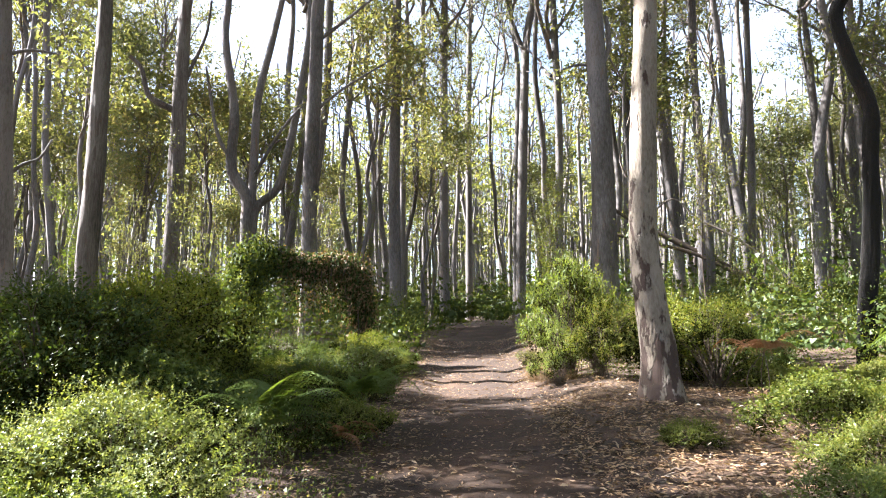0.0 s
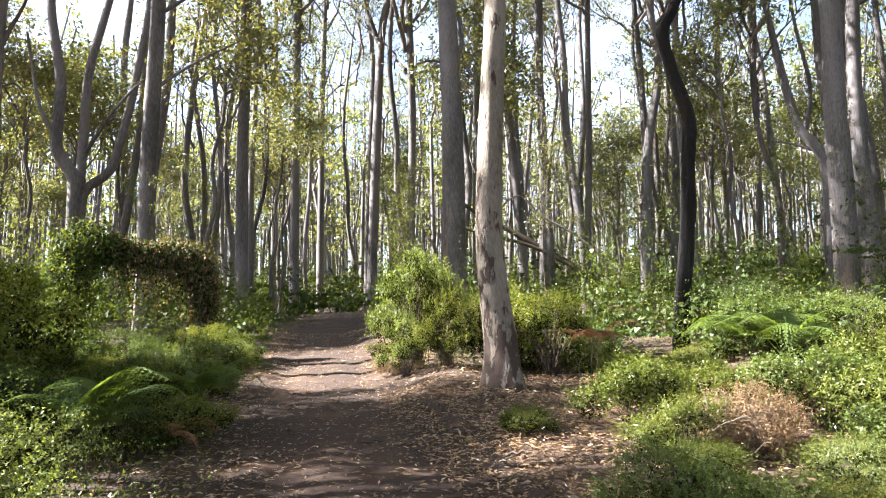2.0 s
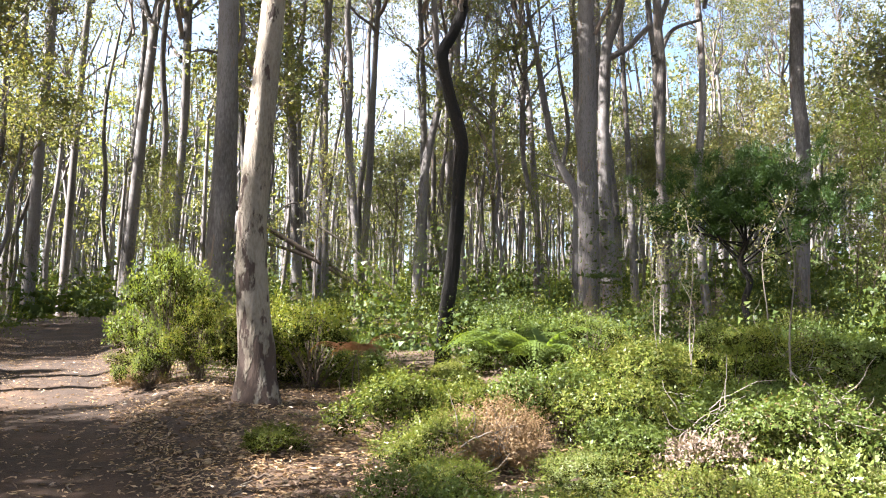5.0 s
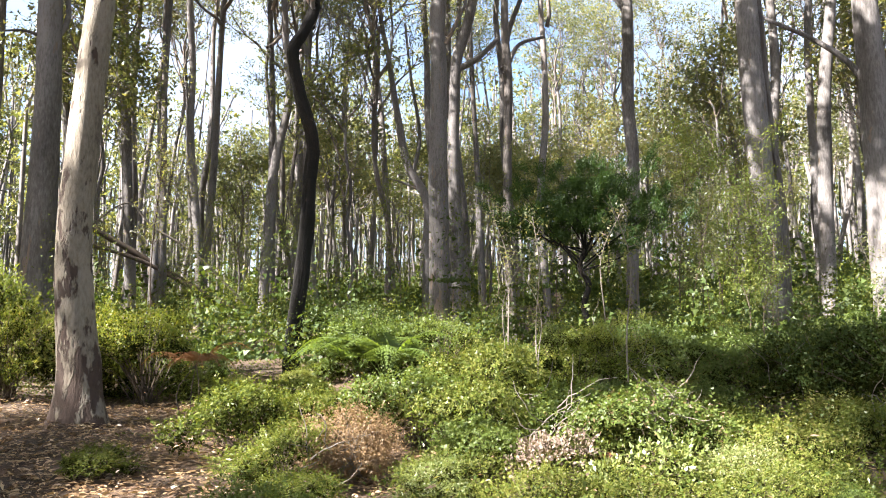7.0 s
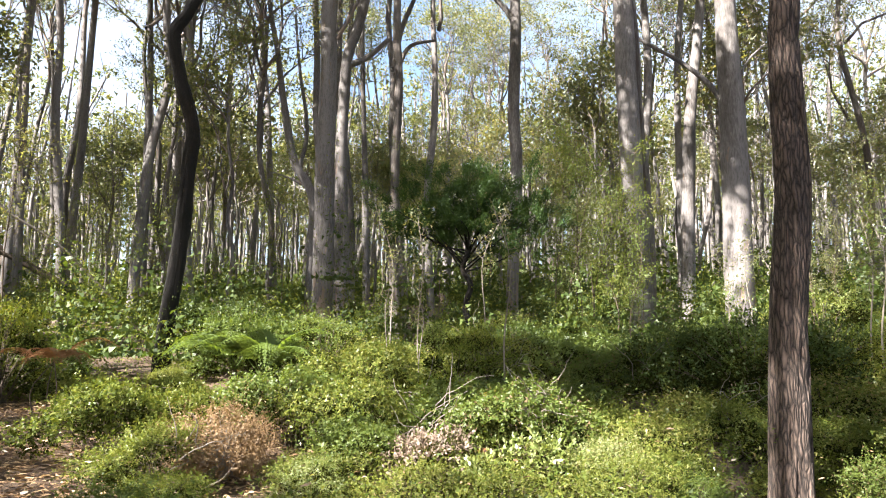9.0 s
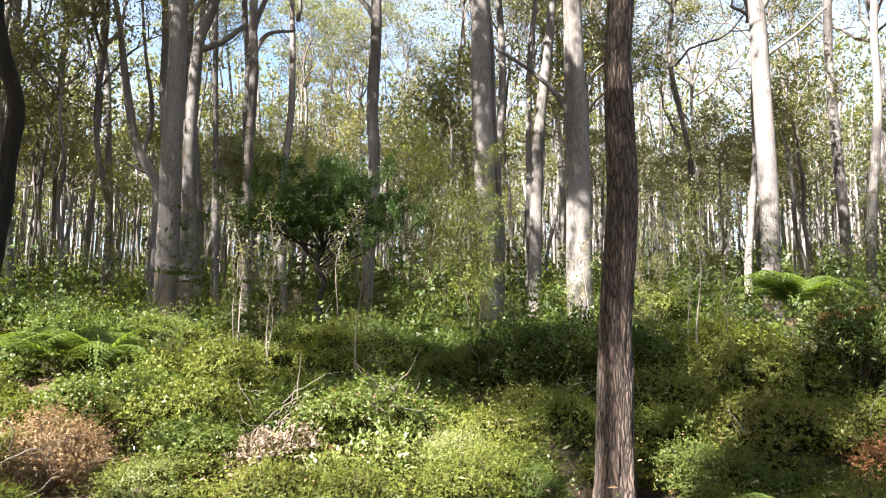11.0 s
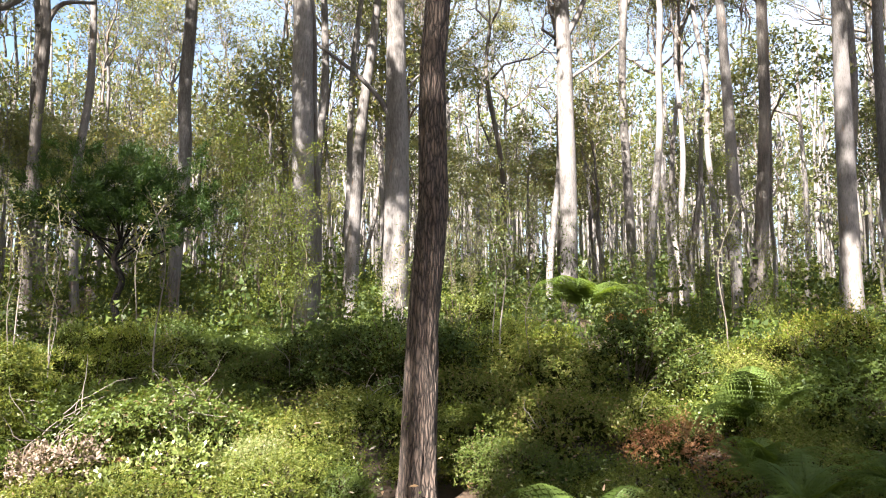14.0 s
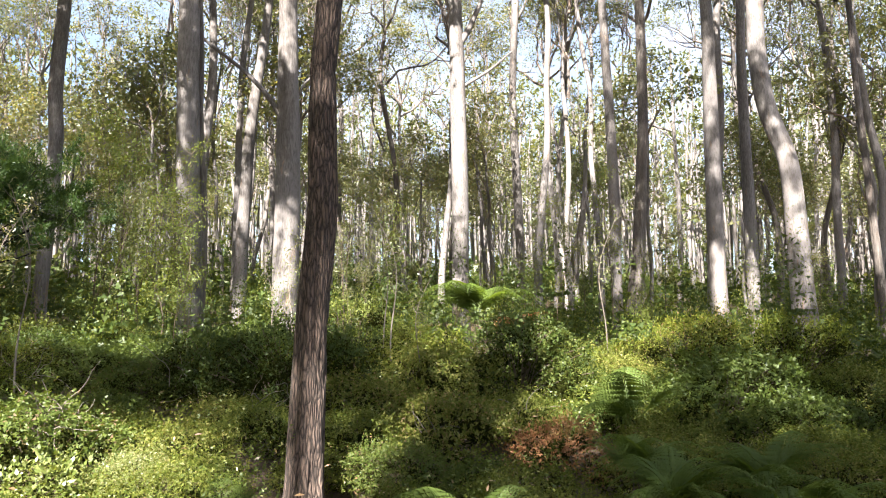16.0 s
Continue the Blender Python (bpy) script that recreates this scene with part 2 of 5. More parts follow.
def curve(pts, n):
    """n points on a smooth line through pts."""
    P = np.asarray(pts, float)
    P = np.concatenate([[2 * P[0] - P[1]], P, [2 * P[-1] - P[-2]]])
    s = np.linspace(0, len(P) - 3 - 1e-6, n)
    i, u = s.astype(int), (s % 1)[:, None]
    a, b, c, d = P[i], P[i + 1], P[i + 2], P[i + 3]
    return 0.5 * (2 * b + (c - a) * u + (2 * a - 5 * b + 4 * c - d) * u ** 2 + (3 * b - a - 3 * c + d) * u ** 3)


def tube(P, R, sides=6, relief=None):
    """A tapering tube along P. relief(angle, place) gives a factor on the radius."""
    P = np.asarray(P, float)
    R = np.broadcast_to(np.asarray(R, float), (len(P),))
    T = unit(np.gradient(P, axis=0))
    ref = np.eye(3)[np.argmin(np.abs(T.mean(0)))]
    U = unit(np.cross(T, ref))
    W = np.cross(T, U)
    a = np.arange(sides) / sides * 2 * np.pi
    rad = R[:, None] * np.ones(sides)
    if relief is not None:
        rad = rad * relief(a[None, :], np.arange(len(P))[:, None])
    V = P[:, None] + rad[..., None] * (np.cos(a)[None, :, None] * U[:, None] + np.sin(a)[None, :, None] * W[:, None])
    i = np.arange(len(P) - 1)[:, None] * sides
    j = np.arange(sides)[None]
    k = (j + 1) % sides
    F = np.stack([i + j, i + k, i + sides + k, i + sides + j], -1).reshape(-1, 4)
    return V.reshape(-1, 3), F


def leaves(C, A, L, W, fold=0.15, rng=RNG, up=0.7, face=None, spread=0.6):
    """Leaf blades, one pointed triangle each: C foot, A direction, L length, W width, face the way that the blades turn to."""
    n = len(C)
    A = unit(A)
    N = unit(rng.normal(size=(n, 3)) + [0, 0, up]) if face is None else unit(face + rng.normal(size=(n, 3)) * spread)
    S = unit(np.cross(A, N))
    N = np.cross(S, A)
    L = np.broadcast_to(L, (n,))[:, None]
    W = np.broadcast_to(W, (n,))[:, None]
    V = np.stack([C - S * W * 0.6 + N * L * fold * 0.5, C + S * W * 0.6 + A * L * 0.25, C + A * L], 1).reshape(-1, 3)
    return V, np.arange(3 * n).reshape(n, 3)


def blades(C, A, L, W, fold=0.15, rng=RNG, face=None):
    """Leaf blades of four corners, folded along the middle, for leaves seen close by."""
    n = len(C)
    A = unit(A)
    N = unit(rng.normal(size=(n, 3)) * (1.0 if face is None else 0.5) + ([0, 0, 1.3] if face is None else face))
    S = unit(np.cross(A, N))
    N = np.cross(S, A)
    L = np.broadcast_to(L, (n,))[:, None]
    W = np.broadcast_to(W, (n,))[:, None]
    mid = C + A * L * 0.42 + N * L * fold
    V = np.stack([C, mid + S * W / 2, C + A * L, mid - S * W / 2], 1).reshape(-1, 3)
    return V, np.arange(4 * n).reshape(n, 4)


def grain(a, z, around, per_m, seed):
    """Smooth random relief on a trunk, periodic round it: -1 to 1."""
    r = np.random.RandomState(seed)
    rows = 200
    T = r.uniform(-1, 1, (rows, around))
    u, v = a / (2 * np.pi) * around, z * per_m + 20
    i, j = np.floor(u).astype(int), np.floor(v).astype(int)
    fu, fv = u - i, v - j
    fu, fv = fu * fu * (3 - 2 * fu), fv * fv * (3 - 2 * fv)
    i0, i1, j0, j1 = i % around, (i + 1) % around, j % rows, (j + 1) % rows
    return (T[j0, i0] * (1 - fu) + T[j0, i1] * fu) * (1 - fv) + (T[j1, i0] * (1 - fu) + T[j1, i1] * fu) * fv


def part(name, me, parent, label="", m=None):
    ob = new(name, me)
    ob.parent = parent
    if m is not None:
        ob.matrix_basis = m
    if label:
        ob["label"] = label
    return ob


def thing(name, m, label, category, group=""):
    ob = new(name)
    ob.empty_display_size = 0.3
    ob.matrix_basis = m
    return tagged(ob, label, category, group)


# ---------- lie of the land ----------
def track_mid(y):
    return 0.48 + 0.016 * y + 0.012 * np.maximum(y - 17, 0) ** 1.6


def ground(x, y):
    x, y = np.asarray(x, float), np.asarray(y, float)
    gx = np.where(x > 0, 0.045 * x + 0.0006 * x * x, 0.012 * np.maximum(x, -40))
    z = np.minimum(gx, 9.0) + 0.04 * np.clip(y, -40, 40) + 0.03 * np.clip(y - 40, 0, 110)
    d = x - track_mid(y)
    road = np.exp(-(d / 1.25) ** 4) * np.clip((34 - np.abs(y)) / 6, 0, 1)
    z = z + 0.05 * (1 - 0.9 * road) * np.sin(0.9 * x + 1.3 * np.sin(0.55 * y)) * np.clip(np.hypot(x, y) / 6, 0, 1) + 0.008 * np.sin(0.8 * y + 1.7 * x + np.sin(0.5 * y))
    bank = np.exp(-((d - 1.9) / 0.6) ** 2) * 0.16 * np.clip((y - 5) / 6, 0, 1) * np.clip((30 - y) / 6, 0, 1)
    return z - 0.1 * road + bank


def on_ground(x, y, turn=0.0, scale=1.0, sink=0.0):
    return Matrix.Translation((x, y, float(ground(x, y)) - sink)) @ Matrix.Rotation(turn, 4, "Z") @ Matrix.Scale(scale, 4)


def build_ground():
    s = np.linspace(-1, 1, 181)
    g = 8 * np.sinh(5.93 * s) / np.sinh(5.93) * (1500 / 8)
    X, Y = np.meshgrid(g, g)
    V = np.stack([X, Y, ground(X, Y)], -1).reshape(-1, 3)
    n = len(s)
    i = (np.arange(n - 1)[:, None] * n + np.arange(n - 1)[None]).reshape(-1)
    F = np.stack([i, i + 1, i + n + 1, i + n], 1)
    ob = new("ground", mesh_of("ground", V, F, SOIL, True))
    tagged(ob, "brown forest floor of soil and decayed leaf litter", "ground", kind="structure")


def build_track():
    """The dirt track: two worn wheel lines, a low crown, ragged edges that sink under the litter."""
    ys = np.linspace(-8, 34, 340)
    us = np.linspace(-1.5, 1.5, 61)
    Y, U = np.meshgrid(ys, us, indexing="ij")
    X = track_mid(Y) + U
    edge = 1.15 + 0.12 * np.sin(1.7 * Y) + 0.08 * np.sin(4.3 * Y + 1) + 0.05 * np.sin(9.1 * Y)
    rut = np.exp(-((np.abs(U) - 0.68) / 0.2) ** 2)
    z = ground(X, Y) + 0.04 - 0.025 * rut - 0.25 * np.maximum(np.abs(U) - edge, 0)
    z += 0.010 * np.sin(9 * U + 0.5 * np.sin(0.8 * Y)) * np.sin(0.5 * Y + 1.0) + 0.003 * np.sin(23 * X + 9 * Y) * np.sin(19 * Y)
    V = np.stack([X, Y, z], -1).reshape(-1, 3)
    n = len(us)
    i = (np.arange(len(ys) - 1)[:, None] * n + np.arange(n - 1)[None]).reshape(-1)
    F = np.stack([i, i + 1, i + n + 1, i + n], 1)
    ob = new("dirt_track", mesh_of("dirt_track", V, F, TRACK, True))
    tagged(ob, "rutted bare earth track strewn with dry leaves", "track", kind="structure")


build_ground()
build_track()

# ---------- trees ----------
def limb_path(start, way, length, rng, n=7, lift=0.25, wander=0.30):
    P = [np.array(start, float)]
    w = unit(np.array(way, float))
    for _ in range(n - 1):
        w = unit(w + rng.normal(size=3) * wander + [0, 0, lift * 0.3])
        P.append(P[-1] + w * length / (n - 1))
    return np.array(P)


def canopy(seed, height, spread, n_limbs, n_leaves, leaf=(0.17, 0.065), r=0.10, start=0.0, clump=(0.25, 0.62), bark=None, foliage=None):
    """Limbs that fork again and again from the top of a trunk at the origin, with flat pads of leaves at their ends. Two meshes."""
    rng = np.random.RandomState(seed)
    wood, tips = [], []

    def grow(p, way, ln, rad, level):
        n = (8, 6, 4, 3)[level]
        P = limb_path(p, way, ln, rng, n, 0.4, (0.20, 0.26, 0.3, 0.3)[level])
        wood.append(tube(P, np.linspace(rad, rad * 0.55, n), (5, 4, 3, 3)[level]))
        if level:
            tips.append(P[-1])
        if level == 3:
            return
        for at in ([n - 1] if level > 1 else [n - 1, rng.randint(n // 2, n - 1)]):
            d = unit(P[at] - P[at - 1])
            e = unit(np.cross(d, [0.3, 0.1, 1.0]))
            f = np.cross(d, e)
            turn, forks = rng.uniform(0, 6.28), (2 + (rng.uniform() < 0.45)) if at == n - 1 else 1
            for j in range(forks):
                a, tilt = turn + 6.283 * j / forks, rng.uniform(0.3, 0.8)
                grow(P[at], d * math.cos(tilt) + (e * math.cos(a) + f * math.sin(a)) * math.sin(tilt), ln * rng.uniform(0.5, 0.75), rad * 0.5, level + 1)
    for k in range(n_limbs):
        az = 2.4 * k + rng.uniform(-0.5, 0.5)
        out = rng.uniform(0.35, 1.0)
        z0 = -start * rng.uniform(0, 1) * (k > 1)
        grow((0, 0, z0), (out * math.cos(az) * spread / height, out * math.sin(az) * spread / height, 0.75), height * rng.uniform(0.34, 0.5), r * rng.uniform(0.55, 1.0), 0)
    tips = np.array(tips)
    tips = tips[rng.uniform(size=len(tips)) < 0.42]
    per = max(1, n_leaves // len(tips))
    C, A, N = [], [], []
    for tip in tips:
        n = int(per * rng.uniform(0.4, 1.6))
        size = rng.uniform(*clump)
        g = unit(rng.normal(size=(n, 3))) * rng.uniform(0, 1, (n, 1)) ** 0.4
        C.append(tip + g * [size * 1.45, size * 1.45, size * 0.5])
        A.append(unit(g) * 0.7 + rng.normal(size=(n, 3)) * 0.6 + [0, 0, -0.3])
        N.append(g * [0.7, 0.7, 0.5] + [0, 0, 0.8])
    C, A, N = np.concatenate(C), np.concatenate(A), np.concatenate(N)
    L = leaf[0] * rng.uniform(0.6, 1.25, len(C))
    lv = leaves(C, A, L, L * leaf[1] / leaf[0], 0.1, rng, face=N)
    return mesh_of("bough", *joined(wood), bark or BARK_GUM, True), mesh_of("crown", *lv, foliage or LEAF_GUM)


CANOPIES = [canopy(11 + k, 9 + k % 3, 7 + (k % 2) * 1.5, 8, 7500, (0.14, 0.062), r=0.13, start=8, clump=(0.28, 0.62)) for k in range(5)]


# dense large-leaved crowns for out of view, added to block sun and sky
SHADE_CROWNS = [canopy(31 + k, 9, 6.5, 8, 5200, (0.40, 0.20), 0.13, 4, (0.45, 1.0)) for k in range(2)]


def trunk_mesh(pts, r0, r1, top, material, seed, sides=10, rings=26, flare=0.35, bumpy=0.05, furrow=0.0, ridges=9):
    rng = np.random.RandomState(seed)
    P = [np.array((0, 0, -0.25))] + [np.array(p, float) for p in pts]
    seen_top = P[-1][2]
    lean = unit(P[-1] - P[-2])
    while P[-1][2] < top:
        lean = unit(lean + rng.normal(size=3) * 0.05 + [0, 0, 0.1])
        P.append(P[-1] + lean * 3.0)
    Q = curve(P, rings)
    z = Q[:, 2]
    R = np.interp(z, [0, max(seen_top, 1), max(top, seen_top + 1)], [r0, r1, r1 * 0.6])
    R = R * (1 + flare * np.exp(-np.maximum(z, 0) / 0.35))
    ph = rng.uniform(0, 6.28, 4)

    def relief(a, i):
        zz = z[i]
        ridge = 0.0
        if furrow:
            w = a + 0.25 * grain(a + 0 * zz, zz, 5, 2.0, 3)
            g = 0.75 * grain(w, zz + 0 * a, ridges, 3.0, seed) + 0.4 * grain(w + 0.2, zz + 0 * a, ridges * 2, 6.0, seed + 1)
            ridge = np.clip(g * 2.2, -0.75, 0.35)
        return (1 + furrow * ridge + bumpy * np.sin(2 * a + ph[0] + 0.5 * zz) + 0.6 * bumpy * np.sin(3 * a + ph[1] - 1.1 * zz)
                + 0.5 * bumpy * np.sin(5 * a + ph[2] + 2.3 * zz) + 0.12 * np.exp(-np.maximum(zz, 0) / 0.3) * np.sin(5 * a + ph[3]))
    return mesh_of("trunk", *tube(Q, R, sides, relief), material, True), Q[-1]


COUNT = [0]


def stand(name, base, r0, r1, pts, material, label, total=None, scale=None, group="gum trees", crowns=None):
    """One tree with its own trunk and a crown at the top of it."""
    COUNT[0] += 1
    k = COUNT[0]
    rng = np.random.RandomState(100 + k)
    if total is None and crowns is None and math.hypot(*base) < 23.5:      # crowns above the view, added dense to shade what lies below
        total, crowns, scale = max(pts[-1][2] + 4.5, rng.uniform(18, 21)), SHADE_CROWNS, 0.7 if base[0] < -8 else 1.05
    top = max(pts[-1][2] + 1.0, rng.uniform(16, 22)) if total is None else total
    tree = thing(name, on_ground(*base), label, "tree", group)
    near = math.hypot(*base) < 15
    shape = {BARK_NEAR: (44, 110, 0.4, 0.06, 0.03, 8), BARK_STRING: (110, 300, 0.2, 0.03, 0.13, 20), BARK_BLACK: (60, 120, 0.3, 0.05, 0.14, 10), BARK_ROUGH: (36, 90, 0.35, 0.05, 0.08, 10)}
    sides, rings, flare, bumpy, furrow, ridges = shape.get(material, (24 if near else 14, 60 if near else 34, 0.35, 0.05, 0.0, 9))
    me, end = trunk_mesh(pts, r0, r1, top, material, k, sides, rings, flare, bumpy, furrow, ridges)
    part("trunk", me, tree)
    limbs, crown = (crowns or CANOPIES)[k % len(crowns or CANOPIES)]
    s = rng.uniform(0.8, 1.05) if scale is None else scale
    m = Matrix.Translation(end) @ Matrix.Rotation(rng.uniform(0, 6.28), 4, "Z") @ Matrix.Scale(s, 4)
    part("bough", limbs, tree, "", m)
    part("crown", crown, tree, "", m)
    LAST[:] = [tree, material, k]
    return tree


LAST = []


def limb(r0, r1, pts):
    """A limb on the tree stood last, with twigs and leaf clumps towards its end."""
    tree, material, k = LAST
    rng = np.random.RandomState(k + len(tree.children) * 7)
    P = curve(pts, 4 * len(pts))
    part("limb", mesh_of("limb", *tube(P, np.linspace(r0, r1, len(P)), 8), material, True), tree)


def gum(base, r0, r1, pts):
    return stand("gum_tree", base, r0, r1, pts, BARK_GUM, "tall gum tree with smooth pale grey bark")


def rough(base, r0, r1, pts):
    return stand("rough_barked_tree", base, r0, r1, pts, BARK_ROUGH, "tall tree with rough brown flaking bark")


def NEAR(base, r0, r1, pts):
    return stand("peeling_gum_tree", base, r0, r1, pts, BARK_NEAR, "pale gum tree peeling brown bark at its foot beside the track", 15, 0.9, crowns=SHADE_CROWNS)


def BLACK(base, r0, r1, pts):
    return stand("charred_tree", base, r0, r1, pts, BARK_BLACK, "crooked fire-blackened tree trunk among green ferns", 9.5, 0.5)


def STRING(base, r0, r1, pts):
    # unseen crown, set this high to shade the trunks farther off
    return stand("stringybark_tree", base, r0, r1, pts, BARK_STRING, "slender tree with deeply furrowed reddish-brown bark", 20, 0.75, crowns=SHADE_CROWNS)


gum((-10.71, 16.89), 0.197, 0.164, [(-0.09, -0.06, 2.95), (-0.25, -0.16, 6.35), (-0.39, -0.26, 9.27)])
limb(0.049, 0.025, [(-0.18, -0.11, 4.70), (0.13, 0.08, 5.08), (0.44, 0.27, 5.30), (0.65, 0.40, 5.80)])
limb(0.058, 0.025, [(-0.33, -0.21, 7.83), (0.15, 0.09, 8.07), (0.69, 0.42, 8.09)])
rough((-9.26, 17.73), 0.296, 0.181, [(0.03, 0.01, 2.40), (0.06, 0.03, 3.88), (0.12, 0.06, 6.63), (0.13, 0.07, 9.78)])
rough((-8.91, 22.28), 0.276, 0.217, [(0.03, 0.01, 2.30), (0.09, 0.04, 5.00), (0.11, 0.04, 8.26), (0.14, 0.06, 10.63), (0.19, 0.07, 11.84)])
limb(0.128, 0.059, [(0.05, 0.03, 7.96), (-0.42, -0.17, 8.15), (-0.80, -0.33, 8.43), (-1.01, -0.43, 9.26), (-1.34, -0.58, 9.64)])
limb(0.079, 0.039, [(0.10, 0.05, 8.46), (0.40, 0.16, 9.48), (0.82, 0.31, 10.74), (0.95, 0.36, 11.98)])
limb(0.049, 0.020, [(0.10, 0.04, 7.58), (0.57, 0.22, 7.93), (0.86, 0.33, 7.73)])
gum((-6.83, 24.05), 0.247, 0.123, [(-0.10, -0.03, 3.91), (-0.15, -0.04, 5.22), (-0.64, -0.19, 6.20), (-0.61, -0.18, 8.26), (-0.96, -0.29, 10.74), (-0.91, -0.28, 12.45)])
gum((-7.06, 24.30), 0.208, 0.104, [(0.13, 0.04, 3.94), (0.18, 0.05, 4.86), (0.24, 0.07, 6.72), (0.30, 0.09, 8.84), (0.68, 0.19, 10.81), (1.07, 0.28, 12.83)])
gum((-7.08, 24.17), 0.186, 0.104, [(0.28, 0.10, 3.93), (0.43, 0.14, 4.89), (1.08, 0.31, 5.60), (1.43, 0.39, 6.98), (1.70, 0.45, 8.49), (2.05, 0.52, 11.11), (2.12, 0.54, 12.89)])
limb(0.072, 0.031, [(0.40, -0.08, 6.05), (1.08, 0.10, 7.44), (1.65, 0.23, 8.32), (1.94, 0.30, 8.66)])
limb(0.072, 0.041, [(-0.29, -0.28, 6.21), (-0.87, -0.47, 7.39), (-1.15, -0.56, 8.80), (-1.31, -0.62, 9.81)])
gum((-4.22, 21.59), 0.289, 0.199, [(-0.00, -0.00, 0.89), (-0.01, -0.00, 3.20), (-0.01, -0.00, 5.74), (0.10, 0.02, 9.51), (0.15, 0.03, 11.45)])
limb(0.072, 0.036, [(0.15, 0.03, 9.99), (0.99, 0.17, 10.73), (1.90, 0.29, 11.57)])
limb(0.063, 0.027, [(0.07, 0.01, 7.61), (1.11, 0.19, 8.52), (2.48, 0.34, 9.44)])
gum((-1.91, 27.93), 0.276, 0.173, [(-0.01, -0.00, 0.86), (-0.09, -0.01, 6.91), (-0.02, -0.00, 11.77), (-0.01, -0.00, 14.27)])
gum((-2.00, 33.94), 0.182, 0.126, [(0.00, 0.00, 0.69), (0.00, 0.00, 6.61), (0.07, 0.00, 9.51)])
gum((0.10, 38.00), 0.281, 0.203, [(-0.00, 0.00, 1.01), (-0.05, 0.00, 8.79), (-0.04, 0.00, 13.72), (0.03, -0.00, 18.79)])
gum((-1.31, 49.98), 0.247, 0.164, [(-0.00, -0.00, 1.25), (-0.01, -0.00, 7.25), (-0.10, -0.00, 15.78), (-0.20, -0.01, 24.64)])
gum((1.85, 47.96), 0.256, 0.178, [(-0.00, 0.00, 0.51), (-0.00, 0.00, 6.85), (0.01, -0.00, 15.04), (0.18, -0.01, 23.54)])
gum((3.80, 33.79), 0.265, 0.196, [(0.05, -0.01, 2.70), (0.20, -0.02, 7.80), (0.47, -0.06, 14.26), (0.90, -0.11, 16.65)])
limb(0.140, 0.098, [(0.37, -0.05, 13.82), (-0.18, 0.02, 15.35), (-0.51, 0.05, 16.73)])
gum((4.23, 39.78), 0.214, 0.148, [(0.03, -0.00, 2.90), (0.15, -0.02, 8.91), (0.26, -0.03, 15.12), (-0.22, 0.02, 19.40)])
gum((5.00, 29.58), 0.197, 0.148, [(0.04, -0.01, 3.46), (0.13, -0.02, 8.21), (0.07, -0.01, 11.30), (-0.03, 0.01, 14.74)])
gum((4.63, 19.46), 0.378, 0.279, [(-0.01, 0.00, 3.08), (-0.02, 0.00, 5.06), (-0.08, 0.02, 7.59), (-0.17, 0.04, 10.20)])
limb(0.049, 0.025, [(-0.20, 0.04, 8.15), (-0.67, 0.14, 8.22), (-1.08, 0.22, 8.11)])
limb(0.074, 0.066, [(0.02, -0.01, 8.09), (0.26, -0.07, 8.76), (0.19, -0.05, 9.63)])
gum((7.84, 28.96), 0.173, 0.148, [(0.03, -0.01, 3.74), (0.07, -0.02, 6.67), (0.13, -0.04, 10.42), (0.15, -0.04, 14.28)])
NEAR((2.88, 9.14), 0.236, 0.149, [(-0.03, 0.01, 0.57), (-0.10, 0.03, 1.16), (-0.18, 0.05, 2.14), (-0.16, 0.05, 3.15), (-0.10, 0.03, 4.33), (-0.05, 0.02, 5.54)])
gum((9.91, 26.19), 0.173, 0.127, [(0.01, -0.00, 1.43), (0.06, -0.02, 5.36), (0.02, -0.01, 8.29), (0.05, -0.02, 12.92)])
gum((14.33, 31.93), 0.187, 0.144, [(0.08, -0.04, 3.08), (0.24, -0.11, 6.82), (0.30, -0.14, 10.94), (0.36, -0.17, 15.17)])
gum((14.45, 26.29), 0.222, 0.160, [(0.06, -0.03, 2.67), (0.17, -0.10, 5.75), (0.34, -0.19, 7.52), (0.71, -0.40, 9.95), (0.53, -0.30, 12.55)])
gum((18.02, 30.00), 0.216, 0.158, [(0.04, -0.02, 1.70), (0.21, -0.13, 6.21), (0.33, -0.20, 11.38)])
BLACK((7.07, 11.63), 0.139, 0.111, [(0.06, -0.04, 0.91), (0.14, -0.08, 1.79), (0.20, -0.12, 2.68), (0.24, -0.14, 3.81), (0.27, -0.17, 4.27), (0.25, -0.15, 4.64), (0.11, -0.07, 5.14), (-0.04, 0.02, 5.79), (-0.08, 0.05, 6.27), (0.09, -0.05, 6.67), (0.25, -0.15, 7.18), (0.24, -0.15, 7.50)])
gum((16.43, 17.68), 0.355, 0.296, [(-0.01, 0.01, 2.62), (-0.04, 0.04, 5.12), (-0.03, 0.03, 9.06), (-0.06, 0.06, 11.10)])
gum((18.98, 19.39), 0.300, 0.200, [(-0.00, 0.00, 0.69), (-0.04, 0.03, 3.32), (-0.11, 0.11, 6.56), (-0.04, 0.04, 10.54), (0.25, -0.24, 12.06)])
limb(0.144, 0.089, [(-0.04, 0.04, 10.43), (0.55, -0.54, 10.86), (1.15, -1.19, 11.71)])
gum((20.11, 22.44), 0.247, 0.099, [(0.00, -0.00, 1.19), (0.01, -0.01, 5.25), (-0.64, 0.56, 7.03), (-1.04, 0.89, 9.57), (-1.37, 1.15, 12.17), (-1.62, 1.35, 13.77)])
limb(0.074, 0.025, [(-0.31, 0.28, 6.01), (-0.84, 0.72, 6.30), (-1.39, 1.16, 6.49)])
